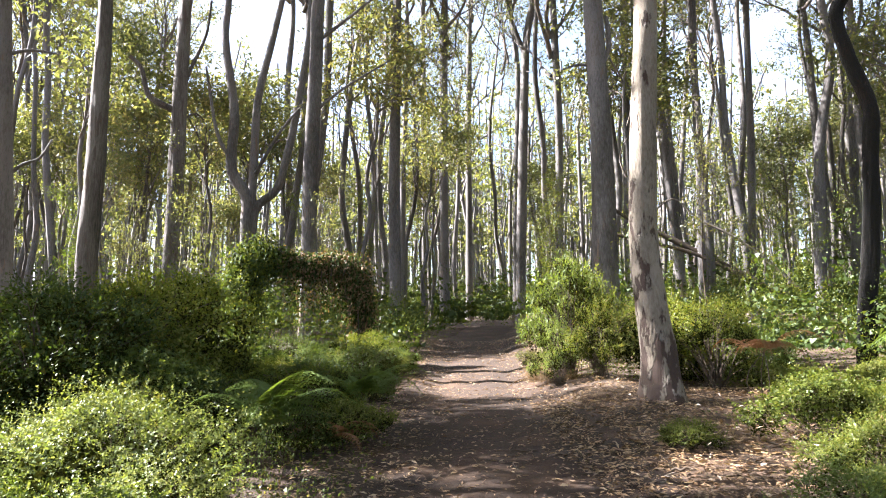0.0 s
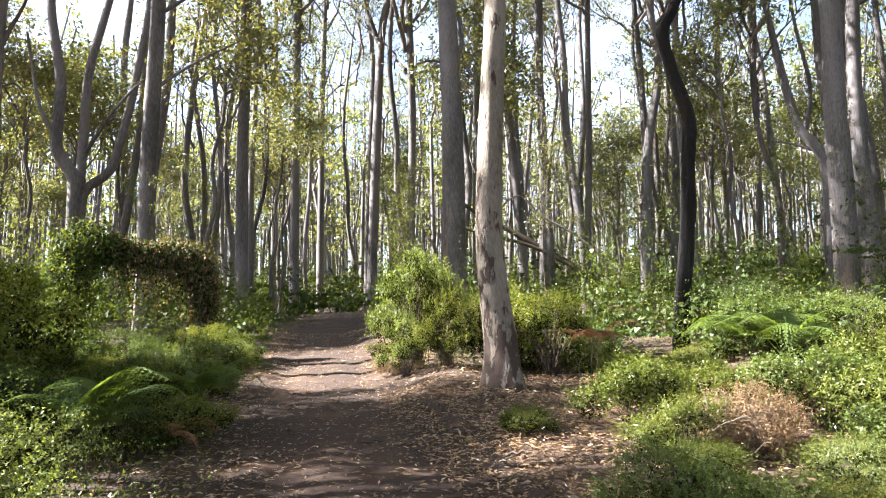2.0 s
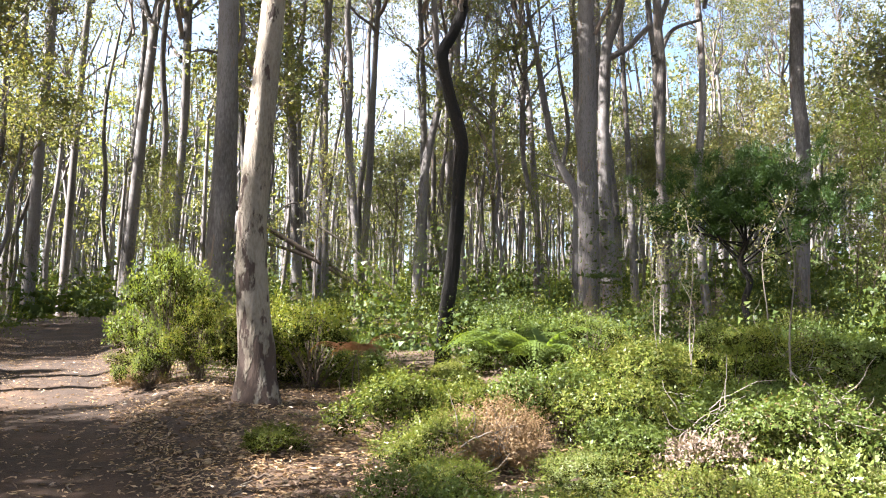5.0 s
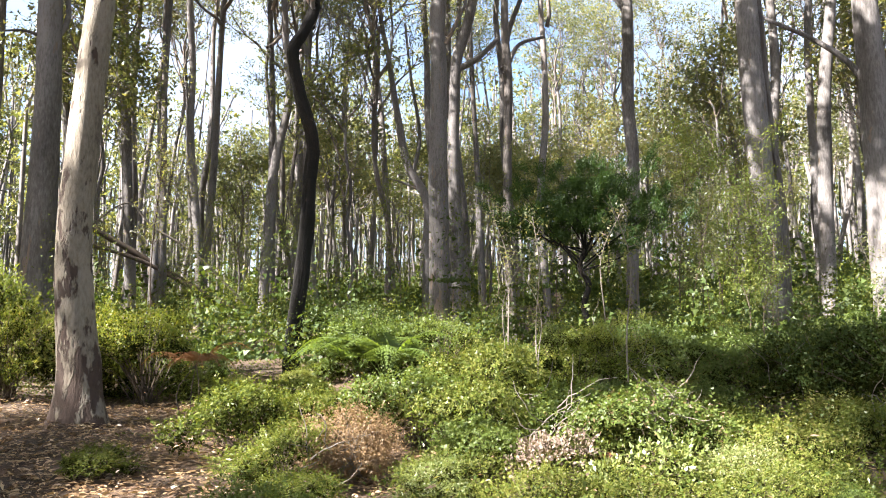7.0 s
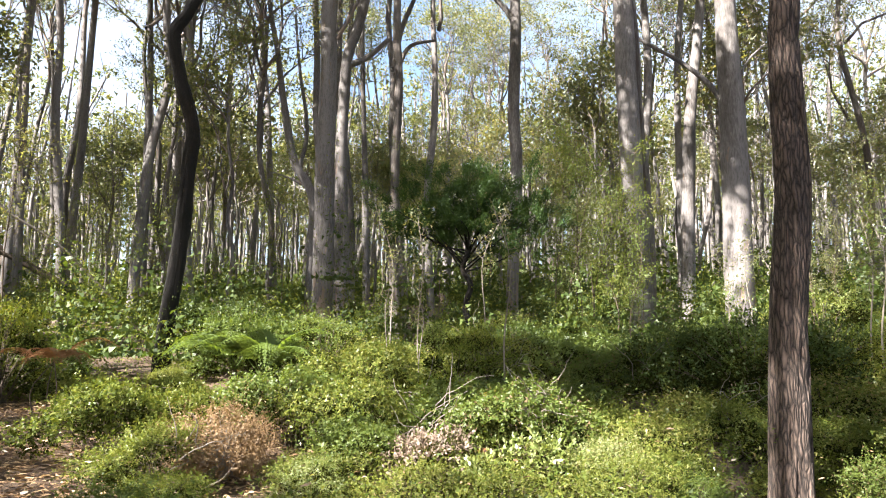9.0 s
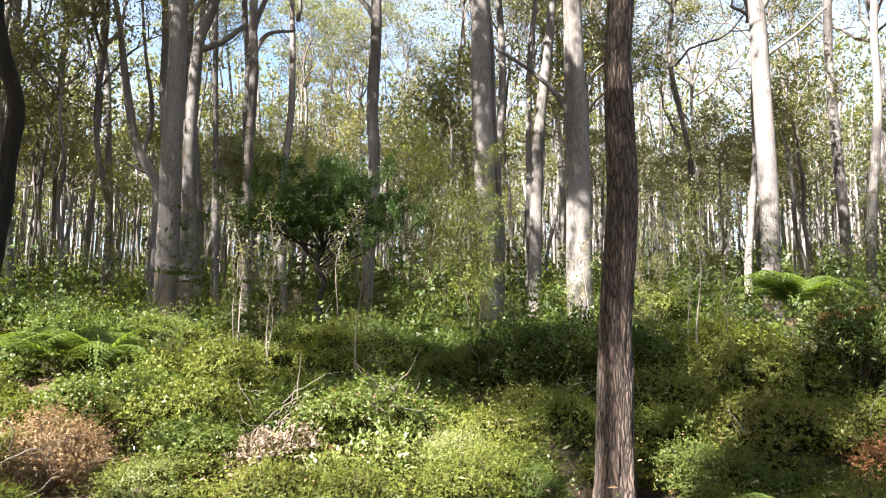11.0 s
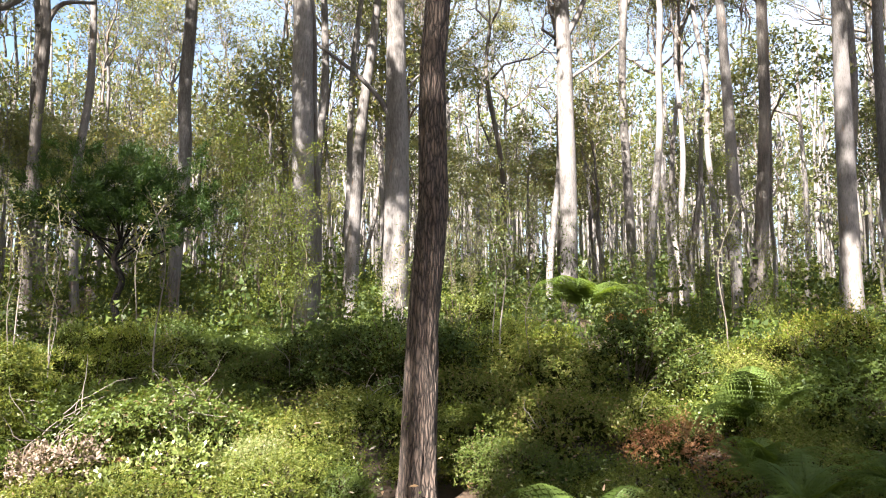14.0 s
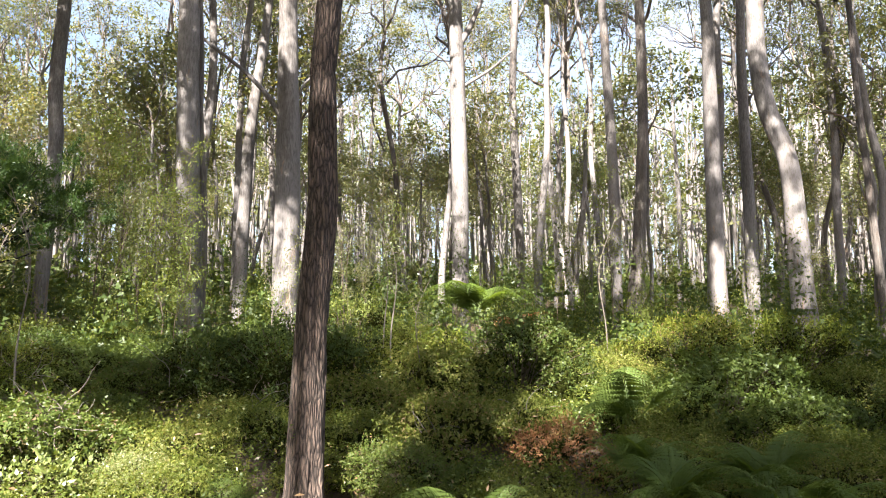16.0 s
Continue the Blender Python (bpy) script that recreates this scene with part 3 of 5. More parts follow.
limb(0.099, 0.049, [(-0.48, 0.41, 6.64), (-0.26, 0.23, 8.47), (-0.56, 0.48, 11.03), (-0.78, 0.67, 13.64)])
rough((16.64, 14.61), 0.163, 0.127, [(-0.02, 0.02, 1.42), (-0.06, 0.07, 2.93), (-0.06, 0.06, 5.48), (-0.01, 0.01, 8.45), (-0.07, 0.08, 9.90)])
limb(0.090, 0.045, [(0.25, 0.39, 8.77), (0.54, 0.06, 9.74), (1.09, -0.63, 10.00)])
limb(0.108, 0.072, [(0.21, 0.43, 8.97), (0.34, 0.28, 10.25), (0.63, -0.05, 11.44)])
gum((22.57, 14.02), 0.235, 0.214, [(0.01, -0.01, 0.54), (0.12, -0.19, 6.04), (0.06, -0.10, 8.25), (0.09, -0.15, 10.50), (0.10, -0.17, 12.79)])
limb(0.128, 0.096, [(0.11, -0.18, 11.75), (-0.04, 0.06, 12.48), (-0.33, 0.52, 13.12)])
gum((17.21, 6.88), 0.296, 0.252, [(-0.00, 0.01, 0.71), (-0.03, 0.08, 3.10), (-0.06, 0.15, 4.09), (-0.08, 0.22, 6.70), (-0.11, 0.28, 8.96)])
rough((17.63, 6.89), 0.181, 0.076, [(0.00, -0.01, 0.76), (0.02, -0.06, 2.42), (0.01, -0.02, 4.12), (-0.03, 0.08, 6.02), (-0.05, 0.13, 8.75)])
gum((19.81, 5.19), 0.395, 0.279, [(0.00, -0.01, 3.40), (-0.00, 0.00, 6.78), (-0.02, 0.07, 10.30)])
limb(0.090, 0.033, [(-0.03, 0.10, 6.61), (-0.15, 0.55, 7.41), (-0.36, 1.26, 8.16), (-0.70, 2.22, 8.91), (-0.91, 2.77, 9.46)])
limb(0.049, 0.025, [(0.00, -0.03, 6.95), (0.09, -0.42, 7.87), (0.19, -0.86, 8.30)])
gum((25.17, 8.24), 0.256, 0.171, [(0.02, -0.05, 3.01), (0.04, -0.12, 5.41), (0.09, -0.30, 8.30), (0.22, -0.72, 11.95)])
gum((28.93, 9.63), 0.173, 0.123, [(0.00, -0.00, 3.18), (0.00, -0.01, 5.94), (-0.00, 0.00, 9.29), (0.03, -0.10, 11.93)])
STRING((5.64, 1.44), 0.132, 0.097, [(0.01, -0.03, 1.01), (0.01, -0.06, 1.64), (0.02, -0.11, 2.29), (0.02, -0.11, 2.74), (0.02, -0.11, 3.33), (0.03, -0.14, 3.89)])
gum((26.38, 0.20), 0.342, 0.278, [(-0.00, -0.02, 1.73), (-0.00, -0.05, 4.32), (-0.00, -0.04, 7.67), (-0.00, 0.00, 11.13), (0.00, 0.04, 13.50)])
limb(0.150, 0.085, [(-0.00, -0.09, 11.60), (-0.01, -0.55, 12.41), (-0.03, -1.02, 13.47)])
limb(0.075, 0.032, [(-0.00, -0.13, 9.85), (-0.04, -1.37, 10.62), (-0.10, -2.16, 11.28)])
gum((40.21, -3.42), 0.263, 0.214, [(0.01, 0.06, 4.55), (0.01, 0.14, 7.92), (0.02, 0.26, 12.42), (0.02, 0.17, 15.96), (-0.01, -0.05, 19.58)])
gum((27.67, -5.99), 0.230, 0.173, [(-0.01, -0.02, 3.45), (-0.01, -0.06, 6.91), (0.00, 0.01, 10.48), (0.02, 0.08, 14.19)])
rough((27.55, -6.49), 0.276, 0.173, [(-0.03, -0.10, 1.45), (-0.10, -0.36, 3.45), (-0.16, -0.59, 6.16), (-0.21, -0.77, 9.18), (-0.24, -0.88, 14.00)])
gum((24.71, -8.88), 0.321, 0.214, [(0.00, 0.00, 1.29), (0.00, 0.00, 4.40), (-0.04, -0.10, 8.54), (-0.06, -0.16, 12.88)])
gum((25.23, -10.29), 0.222, 0.166, [(-0.01, -0.01, 1.82), (-0.03, -0.06, 5.52), (-0.04, -0.10, 9.80), (-0.10, -0.24, 13.11)])
gum((20.99, -9.94), 0.359, 0.246, [(0.00, 0.00, 1.20), (0.01, 0.02, 4.07), (0.05, 0.11, 6.00), (0.24, 0.50, 7.67), (0.32, 0.68, 9.55), (0.30, 0.64, 11.43)])
gum((31.04, -16.61), 0.201, 0.144, [(-0.04, -0.07, 4.64), (-0.07, -0.13, 6.94), (-0.14, -0.25, 10.32), (-0.07, -0.12, 14.42)])
rough((21.74, -12.72), 0.144, 0.092, [(0.02, 0.03, 2.97), (0.05, 0.08, 6.02), (0.09, 0.15, 8.81)])
gum((11.37, 32.61), 0.252, 0.210, [(-0.12, 0.04, 2.64), (-0.28, 0.09, 4.66), (-0.65, 0.21, 9.83), (-1.03, 0.33, 15.17)])
rough((9.72, 24.70), 0.150, 0.085, [(-0.04, 0.02, 2.01), (-0.11, 0.04, 3.98), (-0.24, 0.09, 8.04), (-0.37, 0.14, 12.27)])
gum((16.93, 30.14), 0.210, 0.168, [(-0.02, 0.01, 2.90), (-0.04, 0.02, 4.81), (-0.13, 0.07, 9.00)])
gum((25.55, 31.46), 0.214, 0.164, [(-0.07, 0.06, 2.06), (-0.38, 0.31, 7.48), (-0.64, 0.51, 12.11)])
gum((22.13, 21.04), 0.173, 0.111, [(-0.02, 0.02, 1.12), (-0.14, 0.15, 6.37), (-0.26, 0.27, 10.07)])

# tall bare-stemmed gums added unseen beside and behind the walker, whose high crowns shade the middle distance
TALL_SHADE_TREES = ((-5.2, 3.2, 21, 0.95), (-4.4, -2.0, 18, 0.7), (-7.0, -2.4, 15, 0.6), (-11.0, -1.0, 15, 0.65), (-12.5, -2.6, 15, 0.8),
        (-6.2, -6.0, 18, 1.0), (-5.0, -8.2, 27, 1.1), (0.4, -11.0, 27, 0.8), (-9.2, 4.6, 30, 1.0), (5.2, -10.5, 27, 1.1), (0.5, -13, 27, 1.1),
        (-2.0, -1.4, 33, 1.1), (-16.0, 12.4, 11.3, 0.52))
# small unseen crowns added, each set in the sun's line to shade one patch
SMALL_SHADE_TREES = ((-9.2, 9.4, 6.6, 0.32), (-9.6, 10.6, 7.6, 0.34), (-15.5, 13.8, 11.4, 0.36), (-12.0, 12.6, 5.6, 0.36), (-11.5, 9.8, 5.2, 0.32), (-13.5, 8.6, 11.6, 0.28), (-14.0, 13.9, 15, 0.33), (-9.5, 8.6, 15, 0.34), (-7.0, 7.6, 13.6, 0.46), (-8.4, 9.3, 14.6, 0.5), (-6.5, 5.8, 6.0, 0.3), (-5.8, 0.7, 8.8, 0.34), (-5.5, 1.4, 8.7, 0.36), (-5.9, 1.9, 8.5, 0.32),
        (-7.2, 4.8, 13.1, 0.26), (-5.8, 4.7, 11.0, 0.24), (-7.0, 0.4, 14.0, 0.38), (-12.0, 11.6, 10.3, 0.3))
for bx, by, top, s in TALL_SHADE_TREES + SMALL_SHADE_TREES:
    thin = 0.24 if s > 0.5 else 0.1
    # added sun blockers out of view, built and labelled like the other gums
    stand("gum_tree", (bx, by), thin, thin * 0.7, [(0.1, 0.05, top / 3), (0.0, 0.1, top / 1.5), (0.15, 0.0, top)], BARK_GUM, "tall gum tree with smooth pale grey bark", top, s, crowns=SHADE_CROWNS)

# fillers: whole trees built once, then copied
def filler(seed, height, r, material, crown_low, n_leaves, name, label):
    rng = np.random.RandomState(seed)
    pts, p = [], np.zeros(3)
    for k in range(6):
        p = p + [rng.normal() * 0.3 * height / 15, rng.normal() * 0.3 * height / 15, height / 6]
        pts.append(tuple(p))
    tree = thing(name, Matrix(), label, "tree", "forest trees")
    me, end = trunk_mesh(pts, r, r * 0.6, height, material, seed, 9, 18)
    part("trunk", me, tree)
    limbs, crown = canopy(seed + 50, height * 0.5, height * 0.34, 6, n_leaves, (0.155, 0.075), r * 0.6, height * crown_low, (0.32, 0.72), material)
    m = Matrix.Translation(end)
    part("bough", limbs, tree, "", m)
    part("crown", crown, tree, "", m)
    return tree


TALL_L = "tall straight gum tree with pale bark"
MODELS = [filler(201, 15, 0.15, BARK_GUM, 0.5, 5600, "gum_tree", TALL_L),
          filler(202, 17, 0.19, BARK_GUM, 0.45, 6000, "gum_tree", TALL_L),
          filler(203, 13, 0.12, BARK_GUM, 0.5, 5200, "gum_tree", TALL_L),
          filler(204, 15, 0.16, BARK_ROUGH, 0.5, 5200, "rough_barked_tree", "tall tree with rough brown bark"),
          filler(205, 7, 0.075, BARK_GUM, 0.5, 3400, "young_gum_tree", "slender young gum tree with low leafy crown"),
          filler(206, 6, 0.065, BARK_ROUGH, 0.55, 3200, "young_gum_tree", "slender young tree with low leafy crown")]

named = [o.matrix_basis.translation.xy for o in scene.objects if o.parent is None and o.get("category") == "tree" and o not in MODELS]
placed = [(p.x, p.y) for p in named]


def free(x, y, gap):
    return all((x - a) ** 2 + (y - b) ** 2 > gap * gap for a, b in placed)


def scatter_trees(n, az0, az1, d0, d1, rng, gap):
    made = tries = 0
    while made < n and tries < n * 30:
        tries += 1
        az, d = radians(rng.uniform(az0, az1)), math.sqrt(rng.uniform(d0 * d0, d1 * d1))
        x, y = d * math.sin(az), d * math.cos(az)
        if abs(x - float(track_mid(y))) < 2.2 and y < 45 or not free(x, y, gap):
            continue
        q = 0.259 * x + 0.966 * y          # how far off the line of the sun over the opening
        if x < 0 and d < 46 and -2.5 < q < 14.6:
            continue
        k = rng.choice(len(MODELS), p=[0.17, 0.14, 0.18, 0.10, 0.24, 0.17])
        if 57 < math.degrees(az) < 66 and 24 < d < 47 and k < 4:      # a gap in the canopy
            continue
        placed.append((x, y))
        m = on_ground(x, y, rng.uniform(0, 6.28), rng.uniform(0.85, 1.25), 0.05)
        if used[k]:
            copy_thing(MODELS[k], m)
        else:
            MODELS[k].matrix_basis = m
            used[k] = True
        made += 1


used = [False] * len(MODELS)
rng = np.random.RandomState(5)
scatter_trees(200, -44, 132, 27, 56, rng, 1.4)
scatter_trees(22, -150, -36, 7.5, 46, rng, 2.4)      # unseen trees added on the sunward side, to shade the view
scatter_trees(10, 135, 208, 8, 40, rng, 3.2)       # unseen trees added behind the walker, to cut the skylight


def far_woods():
    """Woods beyond: stems and foliage too many and too far to count."""
    rng = np.random.RandomState(9)
    stems, C, A, L = [], [], [], []
    for k in range(1180):
        # the last 140 are added unseen behind the walker, to hold back skylight
        az = radians(rng.uniform(-50, 138)) if k < 1040 else radians(rng.uniform(138, 310))
        d = math.sqrt(rng.uniform(54 ** 2, 150 ** 2))
        x, y = d * math.sin(az), d * math.cos(az)
        h = rng.uniform(17, 26) * (0.8 if 57 < math.degrees(az) < 66 else 1.0)
        z = float(ground(x, y))
        P = np.array([(x, y, z - 0.2), (x + rng.normal() * .3, y + rng.normal() * .3, z + h * .35),
                      (x + rng.normal() * .6, y + rng.normal() * .6, z + h * .7), (x + rng.normal(), y + rng.normal(), z + h)])
        r = rng.uniform(0.12, 0.27)
        stems.append(tube(curve(P, 6), np.linspace(r, r * 0.35, 6), 5))
        for b in range(3):
            i = rng.uniform(0.4, 0.8)
            s = P[0] + (P[3] - P[0]) * i
            Q = limb_path(s, (rng.normal(), rng.normal(), 1.2), h * 0.3, rng, 4)
            stems.append(tube(Q, np.linspace(r * .4, r * .1, 4), 4))
        for c in range(11):
            c0 = P[0] + (P[3] - P[0]) * rng.uniform(0.34, 1.05) + rng.normal(size=3) * [1.7, 1.7, 0.6]
            n = 25
            C.append(c0 + unit(rng.normal(size=(n, 3))) * rng.uniform(0, 1, (n, 1)) ** 0.45 * [1.15, 1.15, 0.5])
            A.append(rng.normal(size=(n, 3)) + [0, 0, -0.3])
            L.append(rng.uniform(0.3, 0.6, n))
        if d > 70:                       # undergrowth between the far stems
            n = 22
            C.append(np.array([x, y, z]) + rng.uniform(-1, 1, (n, 3)) * [3.2, 3.2, 0] + rng.uniform(0, 1, (n, 1)) ** 1.3 * [0, 0, 3.4])
            A.append(rng.normal(size=(n, 3)))
            L.append(rng.uniform(0.6, 1.2, n))
    for k in range(1500):                # the farthest rows of trees
        az, d = radians(rng.uniform(-42, 130)), rng.uniform(75, 165)
        x, y = d * math.sin(az), d * math.cos(az)
        h, z = rng.uniform(20, 30), float(ground(x, y))
        P = np.array([(x, y, z - 0.2), (x + rng.normal() * .4, y + rng.normal() * .4, z + h * .4), (x + rng.normal(), y + rng.normal(), z + h)])
        stems.append(tube(curve(P, 4), np.linspace(0.24, 0.09, 4) * rng.uniform(0.6, 1.2), 4))
        for c in range(7):
            c0 = P[0] + (P[2] - P[0]) * rng.uniform(0.36, 1.0) + rng.normal(size=3) * [1.9, 1.9, 0.6]
            C.append(c0 + unit(rng.normal(size=(15, 3))) * rng.uniform(0, 1, (15, 1)) ** 0.45 * [1.4, 1.4, 0.6])
            A.append(rng.normal(size=(15, 3)) + [0, 0, -0.3])
            L.append(rng.uniform(0.45, 0.85, 15))
    C, A, L = np.concatenate(C), np.concatenate(A), np.concatenate(L)
    wood = thing("far_woods", Matrix(), "distant dense stand of pale gum trees", "woods")
    wood["kind"] = "stuff"
    part("stem", mesh_of("stem", *joined(stems), BARK_GUM, True), wood)
    part("foliage", mesh_of("foliage", *leaves(C, A, L, L * 0.45, 0.1, rng, 1.2), LEAF_GUM), wood)


far_woods()

# ---------- undergrowth ----------
def lobes(rng, radius, height, n):
    """A mound as a heap of rounded lobes: their middles and half-sizes."""
    c, h = [(0.0, 0.0, height * 0.38)], [(radius * 0.55, radius * 0.55, height * 0.48)]
    for k in range(n):
        az, q = 2.4 * k + rng.uniform(-0.5, 0.5), rng.uniform(0.25, 0.8)
        w = radius * rng.uniform(0.2, 0.42)
        c.append((radius * q * math.cos(az), radius * q * math.sin(az), height * rng.uniform(0.18, 0.78) * (1.15 - 0.55 * q)))
        h.append((w, w, w * rng.uniform(0.55, 0.85)))
    return np.array(c), np.array(h)


def on_lobes(rng, c, h, n, low=-0.35, depth=0.93):
    """n places on the outside of the heap, and the way out at each."""
    k = rng.choice(len(c), 3 * n, p=h[:, 0] ** 2 / (h[:, 0] ** 2).sum())
    d = unit(rng.normal(size=(3 * n, 3)))
    d[:, 2] = np.where(d[:, 2] < low, -d[:, 2], d[:, 2])
    p = c[k] + d * h[k]
    q = (p[:, None] - c[None]) / h[None]
    inside = (q * q).sum(-1) < depth ** 2
    inside[np.arange(3 * n), k] = False
    keep = np.flatnonzero(~inside.any(1) & (p[:, 2] > 0.03))[:n]
    return p[keep], unit(d[keep] / h[k[keep]])


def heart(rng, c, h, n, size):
    """The thick of a bush: larger leaves deep under the outer ones, mostly coloured dark as painted shade."""
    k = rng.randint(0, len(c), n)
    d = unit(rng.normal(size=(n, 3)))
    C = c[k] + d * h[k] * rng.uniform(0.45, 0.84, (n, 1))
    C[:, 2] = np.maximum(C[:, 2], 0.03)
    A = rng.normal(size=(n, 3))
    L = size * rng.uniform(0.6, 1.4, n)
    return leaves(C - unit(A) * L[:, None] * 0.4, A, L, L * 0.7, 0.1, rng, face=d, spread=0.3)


def stems(rng, tips, r, sides=3):
    W = []
    for tip in tips:
        P = curve([(rng.normal() * .06, rng.normal() * .06, 0), tip * [0.5, 0.5, 0.75] + rng.normal(size=3) * 0.03, tip], 5)
        W.append(tube(P, np.linspace(r, r * 0.35, 5), sides))
    return joined(W)


def fine_shrub(seed, radius, height, tips, material, leaf=0.018, per=13, wood=STEM, loose=1.0, n_lobes=12, core=LEAF_INNER_SHADE):
    """A feathery mound of rounded lobes, clad in arching sprays of small leaflets, with loose shoots above."""
    rng = np.random.RandomState(seed)
    c, h = lobes(rng, radius, height, n_lobes)
    p, out = on_lobes(rng, c, h, tips)
    n = len(p)
    lead = unit(out * 0.75 + rng.normal(size=(n, 3)) * 0.45 + [0, 0, 0.4])
    ln = rng.uniform(0.06, 0.22, n) * loose * radius / 0.75
    shoot = rng.uniform(size=n) < 0.14
    ln[shoot] *= rng.uniform(1.5, 3.0, shoot.sum())
    lead[shoot] = unit(lead[shoot] + [0, 0, 0.6])
    v = np.linspace(0.0, 1, per)[None, :, None]
    two = np.where(np.arange(per) % 2, 1.0, -1.0)[None, :, None]
    C = (p - out * rng.uniform(-0.03, 0.12, (n, 1)))[:, None] + lead[:, None] * ln[:, None, None] * v + np.array([0, 0, -0.4]) * ln[:, None, None] * v ** 2
    side = unit(np.cross(lead, out + [0, 0, 0.3]))
    A = lead[:, None] * 0.6 + side[:, None] * two + rng.normal(size=(n, per, 3)) * 0.3
    C, A, N = C.reshape(-1, 3), A.reshape(-1, 3), np.repeat(out + [0, 0, 0.25], per, 0)
    C[:, 2] = np.maximum(C[:, 2], 0.02)
    L = leaf * rng.uniform(0.55, 1.4, len(C))
    return (mesh_of("stem", *stems(rng, p[::16], 0.0035), wood, True),
            mesh_of("leaves", *leaves(C, A, L, L * 0.5, 0.1, rng, face=N, spread=0.8), material),
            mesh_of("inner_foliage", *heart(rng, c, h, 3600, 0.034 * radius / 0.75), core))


def leafy_shrub(seed, radius, height, n, material, leaf=0.06, clumps=26):
    """A bush of rounded lobes: rosettes of broad leaves at the ends of branching stems, gaps between."""
    rng = np.random.RandomState(seed)
    c, h = lobes(rng, radius, height, 14)
    c[:, 2] += height * 0.12
    p, out = on_lobes(rng, c, h, n // 9)
    k = len(p)
    lead = unit(out + rng.normal(size=(k, 3)) * 0.4 + [0, 0, 0.4])
    base = p + rng.normal(size=(k, 3)) * 0.03 - out * rng.uniform(0, 0.16, (k, 1))
    m = 9
    g = unit(rng.normal(size=(k, m, 3)) + lead[:, None] * 0.7)
    C = base[:, None] + lead[:, None] * rng.uniform(-0.05, 0.06, (k, m, 1)) + g * 0.02
    C, A, N = C.reshape(-1, 3), (g + lead[:, None] * 0.3).reshape(-1, 3), np.repeat(out * 0.7 + [0, 0, 0.6], m, 0)
    C[:, 2] = np.maximum(C[:, 2], 0.03)
    L = leaf * rng.uniform(0.6, 1.35, len(C))
    return (mesh_of("stem", *stems(rng, base[::max(1, k // clumps)], 0.007, 4), STEM, True),
            mesh_of("leaves", *blades(C, A, L, L * 0.5, 0.1, rng, N), material),
            mesh_of("inner_foliage", *heart(rng, c, h, 4200, 0.034), LEAF_INNER_SHADE))


def frond(length, rng, pinnae=17, leaflets=9):
    """One bracken frond along +x, arching over, tapering to the tip: a rachis, side ribs that spring from it, leaflets on the ribs."""
    P = curve([(0, 0, 0), (length * .3, 0, length * .3), (length * .7, 0, length * .34), (length, 0, length * .12)], 40)
    stem = tube(P[::3], np.linspace(0.006, 0.0015, 14), 4)
    thick = np.array([0, 0, 0.0015])
    V, F = [], []

    def rib(points, start=None):
        """A thin upright strip along points, joined to the pair of corners start. Returns the pairs."""
        pairs = [] if start is None else [start]
        for p in points:
            V.extend((p - thick, p + thick))
            pairs.append((len(V) - 2, len(V) - 1))
        for (a, b), (c, d) in zip(pairs, pairs[1:]):
            F.append((a, c, d, b))
        return pairs if start is None else pairs[1:]
    spine = rib(P)
    for k in range(pinnae):
        u = 0.22 + 0.76 * k / (pinnae - 1)
        i = min(int(u * 39), 38)
        w = unit(P[i + 1] - P[i])
        pl = length * 0.40 * (1 - u) ** 0.8 * min(1, 0.55 + u) + 0.02
        for sd in (-1, 1):
            q = unit(np.array([0, sd, 0]) + w * 0.45 + [0, 0, -0.22])
            m = max(3, int(leaflets * pl / (length * 0.26)))
            v = np.linspace(0.05, 1, m)
            c = P[i] + q * pl * v[:, None] + np.array([0, 0, -0.2 * pl]) * v[:, None] ** 2
            for (a, b), p, t in zip(rib(c, spine[i]), c, v):
                for e in (-1, 1):
                    A = unit(w * e + q * 0.5 + rng.normal(size=3) * 0.06)
                    S = unit(np.cross(A, [0, 0, 1.0]))
                    L = pl * 0.30 * (1.05 - t) + 0.008
                    n = len(V)
                    V.extend((p + A * L * .5 + S * L * .24, p + A * L, p + A * L * .5 - S * L * .24))
                    F.append((b, n, n + 1, n + 2))
    return stem, (np.array(V), np.array(F))


FROND_SETS = {}


